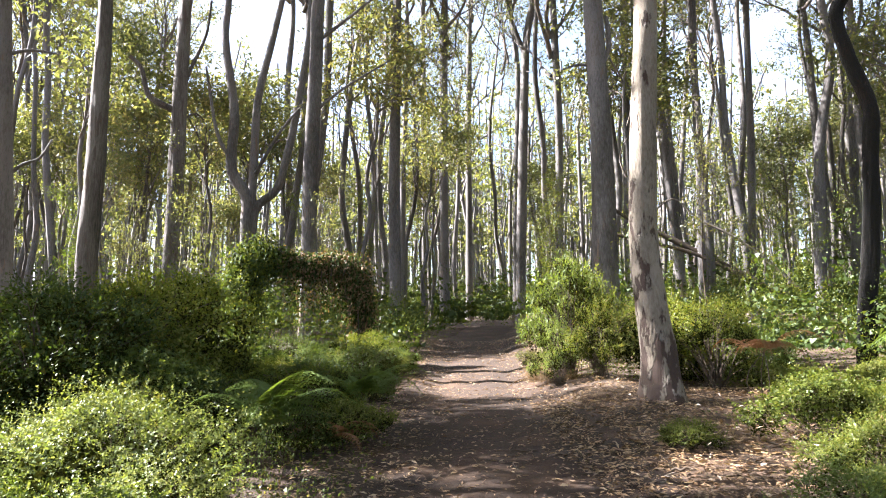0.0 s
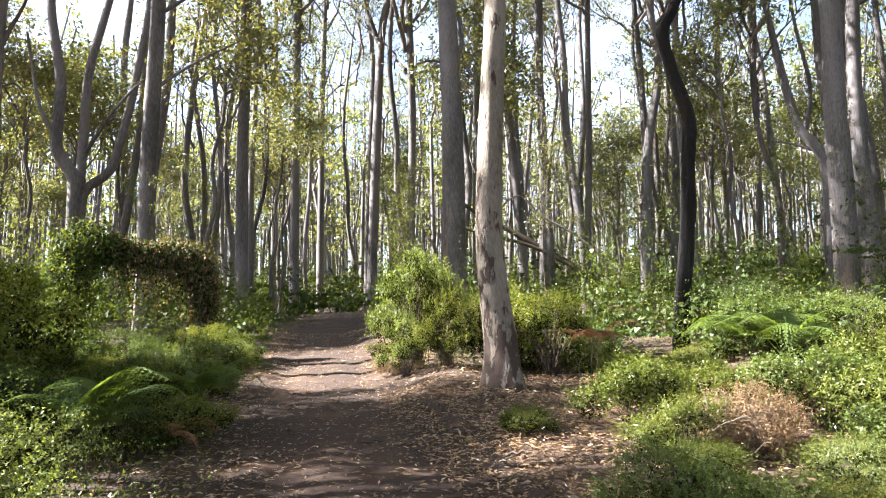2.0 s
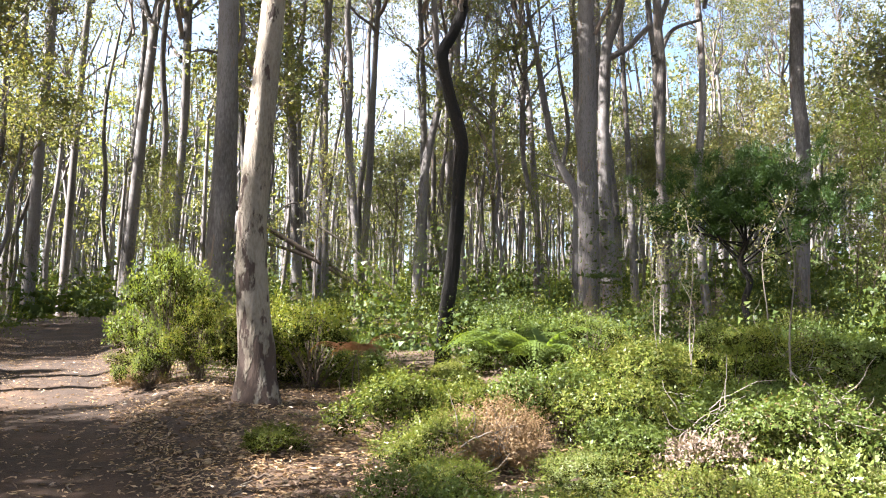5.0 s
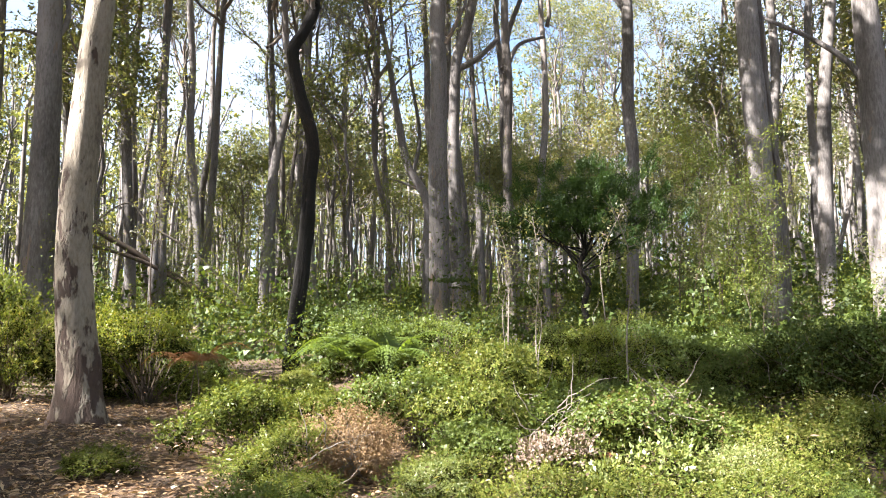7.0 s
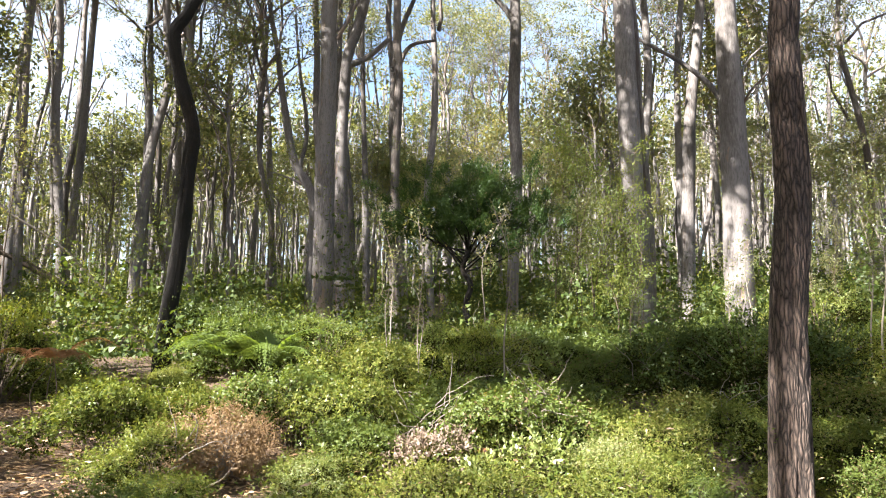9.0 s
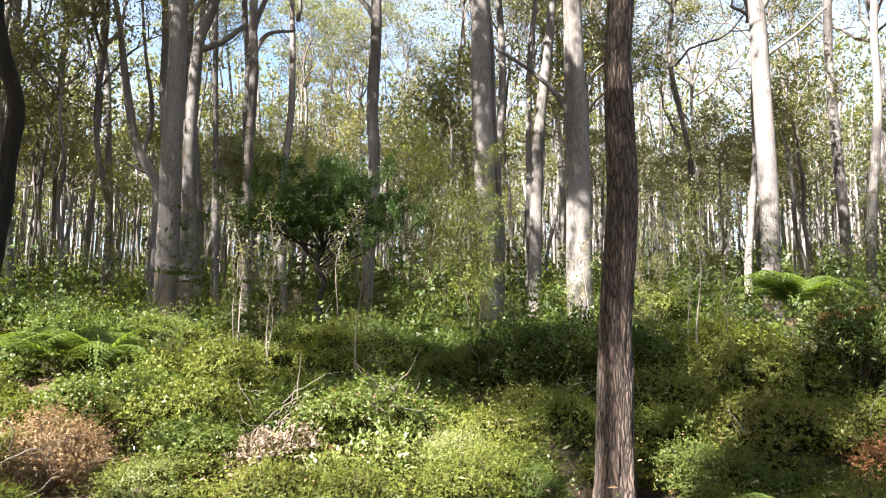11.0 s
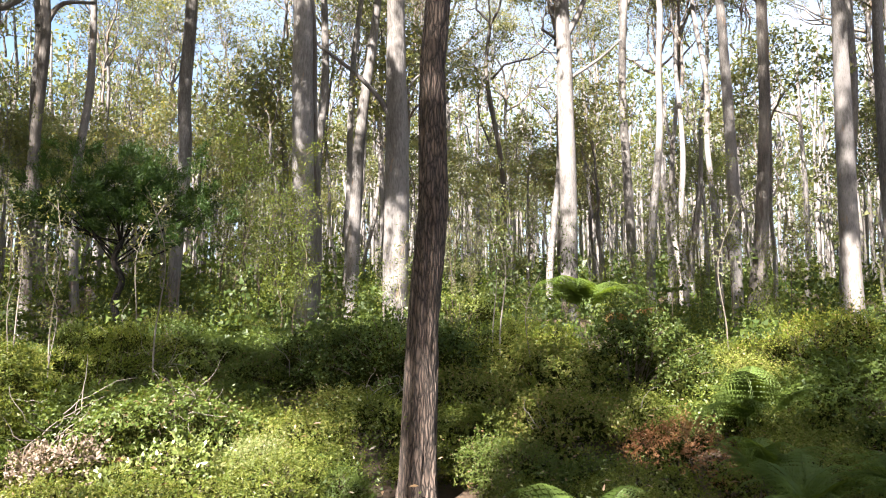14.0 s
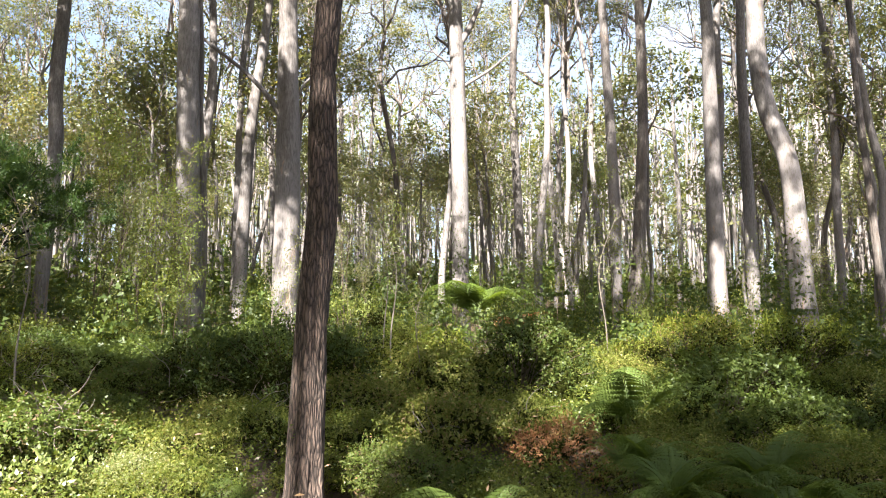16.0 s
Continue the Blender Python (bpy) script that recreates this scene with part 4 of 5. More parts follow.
def fern(x, y, n, length, seed, dead=False, label="", lift=0.0, name="bracken_fern"):
    """A bracken clump: each frond is a part with its blades."""
    key = dead
    if key not in FROND_SETS:
        r = np.random.RandomState(77 + dead)
        sets = []
        for k in range(3):
            st, lf = frond(1.0, r)
            sets.append((mesh_of("frond_stem", *st, LEAF_STRAW if dead else LEAF_BRACKEN, True), mesh_of("frond", *lf, LEAF_DEAD if dead else LEAF_BRACKEN)))
        FROND_SETS[key] = sets
    rng = np.random.RandomState(seed)
    f = thing(name, on_ground(x, y), label or ("rust-brown dead bracken fern" if dead else "green bracken fern with arching fronds"), "fern", "bracken ferns")
    if lift:
        for k in range(3):
            foot = np.array([rng.normal() * .06, rng.normal() * .06, -0.05])
            P = curve([foot, foot * [1.4, 1.4, 0] + [0, 0, lift * 0.5], (0, 0, lift + 0.02)], 6)
            part("stalk", mesh_of("stalk", *tube(P, np.linspace(0.008, 0.005, 6), 5), STEM, True), f, "thin brown stalk")
    rng = np.random.RandomState(seed)
    for k in range(n):
        st, lf = FROND_SETS[key][k % 3]
        s = length * rng.uniform(0.7, 1.15)
        m = (Matrix.Translation((rng.normal() * .05, rng.normal() * .05, lift)) @ Matrix.Rotation(2.4 * k + rng.uniform(-.4, .4), 4, "Z")
             @ Matrix.Rotation(radians(rng.uniform(-12, 16) if dead else -rng.uniform(-4, 26)), 4, "Y") @ Matrix.Scale(s, 4))
        b = part("frond", lf, f, "", m)
        part("frond_stem", st, b)
    return f


def bush(pair, x, y, name, label, scale, turn, group="undergrowth shrubs", squash=1.0):
    b = thing(name, on_ground(x, y, turn, scale, 0.03) @ Matrix.Diagonal((1, 1, squash, 1)), label, "shrub", group)
    part("stem", pair[0], b)
    part("leaves", pair[1], b)
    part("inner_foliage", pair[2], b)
    return b


FINE = [fine_shrub(300 + k, 0.75, 0.75, 1150, LEAF_FINE, 0.021, 15) for k in range(3)]
PALE = [fine_shrub(310 + k, 0.75, 0.8, 1150, LEAF_PALE, 0.019, 15, loose=1.35) for k in range(2)]
FINE_GREEN = [fine_shrub(320 + k, 0.7, 0.8, 1150, LEAF_FERN, 0.021, 15) for k in range(2)]
DARKS = [leafy_shrub(340 + k, 0.8, 1.1, 8000, LEAF_DARK, 0.029, 44) for k in range(2)]
BROAD = [leafy_shrub(360 + k, 0.85, 1.2, 8000, LEAF_BROAD, 0.029, 48) for k in range(3)]
YOUNG = [leafy_shrub(380 + k, 0.7, 1.4, 5600, LEAF_YELLOW, 0.032, 40) for k in range(2)]
DRY = fine_shrub(400, 0.6, 0.6, 1300, LEAF_STRAW, 0.014, 14, wood=TWIG, n_lobes=5, core=LEAF_STRAW)
RUST = fine_shrub(401, 0.55, 0.6, 800, LEAF_DEAD, 0.018, 12, n_lobes=6)

MID_FINE = [fine_shrub(420 + k, 0.75, 0.85, 950, LEAF_FINE, 0.030, 11) for k in range(3)]
MID_GREEN = [fine_shrub(430 + k, 0.7, 0.9, 950, LEAF_FERN, 0.030, 11) for k in range(2)]
BANK = [leafy_shrub(450 + k, 0.8, 1.25, 6500, LEAF_YELLOW, 0.034, 70) for k in range(2)]
LIME = leafy_shrub(460, 0.8, 0.55, 3600, LEAF_PALE, 0.045, 60)
WITHERED = leafy_shrub(440, 0.7, 0.7, 4200, LEAF_WITHERED, 0.045, 40)
FINE_L = "feathery light-green shrub with tiny leaves"
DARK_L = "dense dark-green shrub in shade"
BROAD_L = "leafy bright-green shrub with rounded leaves"
YOUNG_L = "yellow-green leafy young shrub"

# the marked bushes and ferns, from the track outwards
bush(PALE[0], -2.3, 5.1, "feathery_shrub", "sunlit pale feathery shrub spreading over the track edge", 1.3, 0.4)
bush(PALE[1], -1.75, 4.35, "feathery_shrub", "pale sunlit feathery shrub beside the track", 0.85, 2.0)
bush(PALE[0], -3.0, 5.6, "feathery_shrub", "pale sunlit feathery shrub beside the track", 1.1, 4.0)
bush(LIME, 5.1, 3.3, "leafy_shrub", "sunlit lime-green leafy shrub with dead twigs", 0.85, 1.0)
bush(PALE[0], 5.5, 2.7, "feathery_shrub", "sunlit pale yellow-green shrub with dead twigs", 0.6, 3.0)
bush(PALE[1], 4.0, 4.4, "feathery_shrub", "sunlit pale yellow-green low shrub", 0.5, 5.0)
bush(FINE_GREEN[0], -2.9, 4.1, "feathery_shrub", "shaded green feathery shrub", 1.0, 1.0)
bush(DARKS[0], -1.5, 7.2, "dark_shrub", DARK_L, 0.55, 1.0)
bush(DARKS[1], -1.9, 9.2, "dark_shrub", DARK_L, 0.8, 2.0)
bush(BANK[0], 2.2, 12.0, "leafy_shrub", "tall bright-green shrub on the bank by the track", 1.0, 0.3, squash=1.75)
bush(BANK[1], 2.75, 12.5, "leafy_shrub", BROAD_L, 1.0, 1.5, squash=1.5)
bush(BANK[1], 1.9, 11.5, "leafy_shrub", BROAD_L, 0.62, 4.1, squash=1.5)
bush(BROAD[2], 2.55, 11.2, "leafy_shrub", BROAD_L, 0.7, 2.5, squash=1.6)
bush(DRY, 1.85, 11.9, "dry_bush", "dry brown twigs at the foot of a bank shrub", 0.75, 2.5)
bush(FINE[0], 2.0, 14.8, "feathery_shrub", FINE_L, 0.55, 2.0)
bush(FINE[1], 2.3, 6.6, "feathery_shrub", "small low shrub with an orange flower on leaf litter", 0.42, 2.0)
bush(DRY, 4.05, 5.5, "dry_bush", "dry straw-brown twiggy dead bush", 1.05, 0.0, squash=1.1)
bush(FINE[2], 3.5, 5.65, "feathery_shrub", FINE_L, 0.75, 1.0)
bush(FINE[0], 3.15, 4.9, "feathery_shrub", FINE_L, 0.5, 3.0)
bush(WITHERED, 4.75, 3.9, "withered_bush", "heap of withered grey-brown leaves on a dead branch", 0.72, 0.0)
fern(5.0, 3.75, 7, 0.4, 21, True, "small orange-brown dead fern in the scrub", lift=0.2)
bush(RUST, 7.05, -0.72, "rusty_bush", "rust-brown dying bush among green scrub", 1.12, 0.0)
for bx, by, bs in ((10.6, -0.4, 0.75), (11.8, 0.3, 0.8), (12.6, -0.9, 0.8), (13.6, 0.0, 0.75), (14.4, -0.9, 0.7)):
    bush(MID_GREEN[0], bx, by, "feathery_shrub", FINE_L, bs, bx)
bush(FINE[1], 8.1, -0.3, "feathery_shrub", FINE_L, 0.85, 0.0)
for bx, by, bs in ((5.6, 7.0, 0.55), (6.1, 7.2, 0.5), (5.9, 9.3, 0.55), (5.5, 8.5, 0.45), (6.6, 10.5, 0.5), (7.1, 10.9, 0.55), (5.2, 9.0, 0.42), (5.9, 9.9, 0.45), (5.4, 10.4, 0.5), (6.4, 9.5, 0.38), (4.9, 9.9, 0.5), (4.9, 10.8, 0.6)):
    bush(MID_FINE[0], bx, by, "feathery_shrub", "low feathery shrub before the blackened tree", bs, bx * 5)
fern(6.35, 7.9, 10, 1.3, 1, lift=0.5, label="sunlit bright-green bracken fern beside the blackened tree")
fern(6.9, 9.3, 8, 1.3, 2, lift=0.4)
fern(-1.6, 6.4, 7, 1.05, 3, lift=0.35)
fern(-1.05, 8.8, 7, 0.85, 4, lift=0.3)
fern(-2.1, 8.0, 6, 0.9, 5)
fern(-1.15, 7.7, 8, 0.55, 25, True, "dark rust-brown dead fern at the track edge", lift=0.1)
fern(4.25, 9.2, 10, 0.62, 6, True, lift=0.62)
fern(16.2, -0.1, 10, 1.7, 7, label="large bright-green bracken fern above the scrub", lift=1.1)
fern(16.9, -1.2, 5, 1.0, 8, True, lift=0.9)
fern(4.55, -0.95, 18, 0.53, 9, lift=0.42)
fern(5.0, -1.7, 18, 0.57, 10, lift=0.42)
fern(4.2, -1.5, 16, 0.52, 14, lift=0.4)
fern(5.6, -1.0, 16, 0.52, 15, lift=0.42)
fern(4.3, 0.2, 11, 0.55, 11, lift=0.25)
fern(7.6, -1.4, 9, 0.9, 12, lift=0.4)
fern(3.6, 0.3, 8, 0.8, 13, lift=0.15)

KINDS = [(FINE, "feathery_shrub", FINE_L), (FINE_GREEN, "feathery_shrub", "green feathery shrub in the scrub"), (DARKS, "dark_shrub", DARK_L),
         (BROAD, "leafy_shrub", BROAD_L), (YOUNG, "young_shrub", YOUNG_L)]


def clear_ground(x, y):
    """The track, its verges and the leaf-strewn opening by the peeling tree stay bare."""
    d = x - float(track_mid(y))
    if -1.5 < d < 1.55 and y < 30:
        return True
    if 10.8 > y > 4.2 and 0 < x < 3.3 + 0.12 * (y - 5):
        return True
    if any((x - a) ** 2 + (y - b) ** 2 < r * r for a, b, r in ((6.6, 10.8, 0.8), (4.2, 9.1, 1.35), (3.9, 7.9, 1.0), (3.4, 4.7, 0.8), (5.0, 1.35, 0.75), (4.2, 1.1, 0.6), (5.3, 8.6, 1.2), (5.9, 9.5, 1.5), (4.9, 8.0, 1.1), (6.3, 10.4, 1.4), (7.0, 11.6, 0.9), (4.75, 3.9, 0.6), (5.1, 3.3, 0.6), (3.4, 5.6, 0.7), (-2.4, 5.2, 1.0), (-1.9, 4.4, 0.7), (6.7, 8.2, 0.8), (6.3, 7.6, 0.8), (5.6, 6.9, 0.9), (14.8, -0.2, 1.0), (13.0, -0.3, 1.6), (10.8, -0.2, 1.1), (4.1, 5.6, 0.95), (3.6, 4.9, 0.6), (6.95, -0.7, 1.0), (4.6, -1.1, 0.8), (16.6, -0.3, 1.0), (4.3, 8.8, 0.7),
                                                                (-1.05, 8.8, 0.5), (-1.7, 6.6, 0.5))):
        return True
    return math.hypot(x, y) < 2.9


FAR_KINDS = [(MID_FINE, *KINDS[0][1:]), (MID_GREEN, *KINDS[1][1:]), *KINDS[2:]]


def scatter_bushes(n, az0, az1, d0, d1, weights, s0, s1, rng, gap):
    done, tries = [], 0
    while len(done) < n and tries < n * 40:
        tries += 1
        az, d = radians(rng.uniform(az0, az1)), math.sqrt(rng.uniform(d0 * d0, d1 * d1))
        x, y = d * math.sin(az), d * math.cos(az)
        if clear_ground(x, y) or any((x - a) ** 2 + (y - b) ** 2 < gap * gap for a, b in done):
            continue
        if any((x - a) ** 2 + (y - b) ** 2 < 0.35 ** 2 for a, b in placed):
            continue
        done.append((x, y))
        pairs, name, label = (KINDS if d < 6.6 else FAR_KINDS)[rng.choice(5, p=weights)]
        bush(pairs[rng.randint(len(pairs))], x, y, name, label, rng.uniform(s0, s1) * (0.82 if 44 < math.degrees(az) < 72 and d > 8.5 else 1.0), rng.uniform(0, 6.28))


rng = np.random.RandomState(21)
scatter_bushes(40, 26, 126, 3.7, 6.4, [0.66, 0.34, 0.0, 0.0, 0.0], 0.42, 0.72, rng, 0.55)
scatter_bushes(36, 28, 126, 6.4, 8.7, [0.55, 0.45, 0.0, 0.0, 0.0], 0.6, 1.05, rng, 0.8)
scatter_bushes(76, 14, 124, 8.7, 14, [0.34, 0.3, 0.14, 0.16, 0.06], 0.75, 1.45, rng, 1.05)
scatter_bushes(16, 52, 112, 10, 16, [0.0, 0.2, 0.1, 0.3, 0.4], 0.8, 1.2, rng, 1.2)
scatter_bushes(16, -43, -22, 7.5, 12.5, [0.05, 0.1, 0.5, 0.35, 0.0], 1.3, 1.9, rng, 0.9)
scatter_bushes(30, -22, -3, 8.0, 16, [0.1, 0.4, 0.25, 0.25, 0.0], 0.5, 0.8, rng, 0.6)
scatter_bushes(26, -21, -4.5, 11.5, 16.2, [0.1, 0.35, 0.3, 0.25, 0.0], 0.6, 0.9, rng, 0.75)
scatter_bushes(14, -55, -22, 3.4, 7.5, [0.4, 0.5, 0.1, 0.0, 0.0], 0.8, 1.0, rng, 0.7)


def far_scrub():
    """Scrub under the trees, from the middle distance outwards."""
    rng = np.random.RandomState(33)
    sets = {0: [], 1: [], 2: [], 3: []}
    cores = []
    for k in range(2200):
        az = radians(rng.uniform(-45, 132))
        d = 13 + 95 * rng.uniform(0, 1) ** 1.4
        x, y = d * math.sin(az), d * math.cos(az)
        if abs(x - float(track_mid(y))) < 1.7 and y < 30 or d < 19 and -15 < math.degrees(az) < -4:
            continue
        h = rng.uniform(0.5, 1.5) * (1 + d / 60)
        size = 0.5 + d / 60
        if d > 14 and rng.uniform() < 0.34:
            h, size = h * rng.uniform(1.5, 2.6), size * 0.8
        n, m = (620, 150) if d < 26 else (190, 50)
        mid = np.array([x, y, float(ground(x, y)) + h * 0.4])
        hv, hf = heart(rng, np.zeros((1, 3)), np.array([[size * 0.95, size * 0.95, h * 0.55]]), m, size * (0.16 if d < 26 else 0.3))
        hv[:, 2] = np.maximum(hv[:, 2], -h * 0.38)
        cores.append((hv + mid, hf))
        lf = 0.012 + d * 0.0018 if d < 26 else 0.016 + d * 0.0021
        g = unit(rng.normal(size=(n, 3)) + [0, 0, 0.25])
        az2 = np.arctan2(g[:, 1], g[:, 0])
        lump = 1 + 0.22 * np.sin(3 * az2 + x) * np.sin(4 * g[:, 2] + y) + 0.12 * np.sin(7 * az2 + 6 * g[:, 2])
        C = mid + g * [size, size, h * 0.6] * (rng.uniform(0.7, 1.08, n) * lump)[:, None]
        A = g + rng.normal(size=(n, 3)) * 0.7 + [0, 0, 0.3]
        sets[rng.choice(4, p=[0.36, 0.30, 0.2, 0.14])].append((C, A, lf * rng.uniform(0.6, 1.4, n), g + [0, 0, 0.3]))
    scrub = thing("far_scrub", Matrix(), "waist-high green scrub carpeting the forest floor", "scrub")
    scrub["kind"] = "stuff"
    # dark leaves inside each clump paint the shade of its hollows
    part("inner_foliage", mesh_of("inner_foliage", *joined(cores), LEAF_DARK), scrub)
    for k, mat in enumerate((LEAF_FINE, LEAF_BROAD, LEAF_DARK, LEAF_YELLOW)):
        C, A, L, N = (np.concatenate(q) for q in zip(*sets[k]))
        part("foliage", mesh_of("foliage", *leaves(C, A, L, L * 0.5, 0.12, rng, face=N), mat), scrub)


far_scrub()


def ground_cover():
    """Low herbs and seedlings between the bushes, too many to count."""
    rng = np.random.RandomState(35)
    cover = thing("ground_cover", Matrix(), "low green herbs between the shrubs", "undergrowth")
    cover["kind"] = "stuff"
    for mat, seeds in ((LEAF_FINE, 1500), (LEAF_FERN, 1100), (LEAF_DARK, 700)):
        C, A = [], []
        for k in range(seeds):
            az, d = radians(rng.uniform(-42, 125)), 3.2 + 12 * rng.uniform(0, 1) ** 0.8
            x, y = d * math.sin(az), d * math.cos(az)
            if clear_ground(x, y):
                continue
            n, h, w = 46, rng.uniform(0.12, 0.5), rng.uniform(0.12, 0.3)
            u = rng.uniform(0, 1, n)
            g = rng.normal(size=(n, 2)) * w
            C.append(np.stack([x + g[:, 0], y + g[:, 1], float(ground(x, y)) + 0.02 + h * u], 1))
            A.append(np.stack([g[:, 0] * 3, g[:, 1] * 3, 0.4 * np.ones(n)], 1) + rng.normal(size=(n, 3)) * 0.6)
        C, A = np.concatenate(C), np.concatenate(A)
        L = rng.uniform(0.018, 0.045, len(C))
        part("foliage", mesh_of("foliage", *leaves(C, A, L, L * 0.5, 0.12, rng, 1.5), mat), cover)
    for mat, n in ((LEAF_FINE, 1300), (LEAF_PALE, 420), (LEAF_FERN, 700)):
        per = 22
        az, d = np.radians(rng.uniform(24, 124, n)), 3.6 + 10 * rng.uniform(0, 1, n) ** 0.9
        F = np.array([(a, b, float(ground(a, b))) for a, b in zip(d * np.sin(az), d * np.cos(az)) if not clear_ground(a, b)])
        m = len(F)
        tall = rng.uniform(0.35, 0.95, m)[:, None, None]
        turn = rng.uniform(0, 6.28, m)
        out = np.stack([np.cos(turn), np.sin(turn), 0 * turn], 1)[:, None]
        v = np.linspace(0.15, 1, per)[None, :, None]
        C = F[:, None] + tall * (np.array([0, 0, 1.0]) * (v - 0.25 * v ** 2) + out * (0.15 * v + 0.45 * v ** 2))
        two = np.where(np.arange(per) % 2, 1.0, -1.0)[None, :, None]
        A = out * 0.4 + np.cross(out, [0, 0, 1.0]) * two + rng.normal(size=(m, per, 3)) * 0.35 + [0, 0, 0.35]
        L = rng.uniform(0.018, 0.04, m * per)
        part("sprig", mesh_of("sprig", *leaves(C.reshape(-1, 3), A.reshape(-1, 3), L, L * 0.45, 0.1, rng, 1.2), mat), cover)
    # gum leaves that have dropped onto the low scrub
    n = 900
    az, d = np.radians(rng.uniform(20, 120, n)), rng.uniform(3.2, 9, n)
    x, y = d * np.sin(az), d * np.cos(az)
    C = np.stack([x, y, np.array([float(ground(a, b)) for a, b in zip(x, y)]) + rng.uniform(0.05, 0.55, n)], 1)
    L = rng.uniform(0.03, 0.075, n)
    part("fallen_leaf", mesh_of("fallen_leaf", *blades(C, rng.normal(size=(n, 3)) * [1, 1, 0.3], L, L * 0.26, 0.1, rng), LITTER), cover)


ground_cover()


def sticks():
    """Fallen sticks and bark strips on the bare ground, each a thing of its own."""
    rng = np.random.RandomState(36)
    for k in range(34):
        y = rng.uniform(4.0, 12.0)
        x = rng.uniform(1.4, 4.4) if k % 3 else float(track_mid(y)) + rng.uniform(-1.6, 1.6)
        n, ln, a = 7, rng.uniform(0.15, 0.7), rng.uniform(0, 6.28)
        P = np.array([(math.cos(a) * ln * (i / 6 - 0.5), math.sin(a) * ln * (i / 6 - 0.5), 0.0) for i in range(n)]) + rng.normal(size=(n, 3)) * [0.02, 0.02, 0.006]
        P[:, 2] += np.array([float(ground(x + p[0], y + p[1])) - float(ground(x, y)) for p in P])
        r = rng.uniform(0.004, 0.014)
        ob = new("fallen_stick", mesh_of("fallen_stick", *tube(P, np.linspace(r, r * 0.5, n), 6), TWIG if k % 2 else STEM, True))
        ob.location = (x, y, float(ground(x, y)) + r + 0.03)
        tagged(ob, "dry broken stick lying on the leaf litter", "stick", "fallen sticks")


sticks()


def litter():
    """Dry leaves on the bare ground."""
    rng = np.random.RandomState(44)
    n = 22000
    y = 3 + 22 * rng.uniform(0, 1, n) ** 1.7
    x = np.where(rng.uniform(size=n) < 0.55, track_mid(y) + rng.choice([-1, 1], n) * rng.normal(1.5, 0.5, n), track_mid(y) + rng.uniform(-1.8, 4.0, n))
    m = 12000
    x = np.concatenate([x, rng.uniform(1.3, 5.2, m)])
    y = np.concatenate([y, rng.uniform(3.2, 10.5, m)])
    n += m
    C = np.stack([x, y, ground(x, y) + 0.035], 1)
    d = x - track_mid(y)
    C[:, 2] += np.where(np.abs(d) < 1.1, 0.02, 0)
    A = rng.normal(size=(n, 3)) * [1, 1, 0.12]
    L = rng.uniform(0.03, 0.09, n)
    A = unit(A)
    N = unit(rng.normal(size=(n, 3)) * 0.35 + [0, 0, 1])
    S = unit(np.cross(A, N))
    L1 = L[:, None]
    M = C + A * L1 * .45 + N * L1 * rng.uniform(-.05, .18, (n, 1))
    V = np.stack([C, M + S * L1 * .15, C + A * L1, M - S * L1 * .15], 1).reshape(-1, 3)
    ob = new("leaf_litter", mesh_of("leaf_litter", V, np.arange(4 * n).reshape(-1, 4), LITTER))
    tagged(ob, "fallen tan and grey-brown gum leaves", "leaf litter", kind="stuff")


litter()


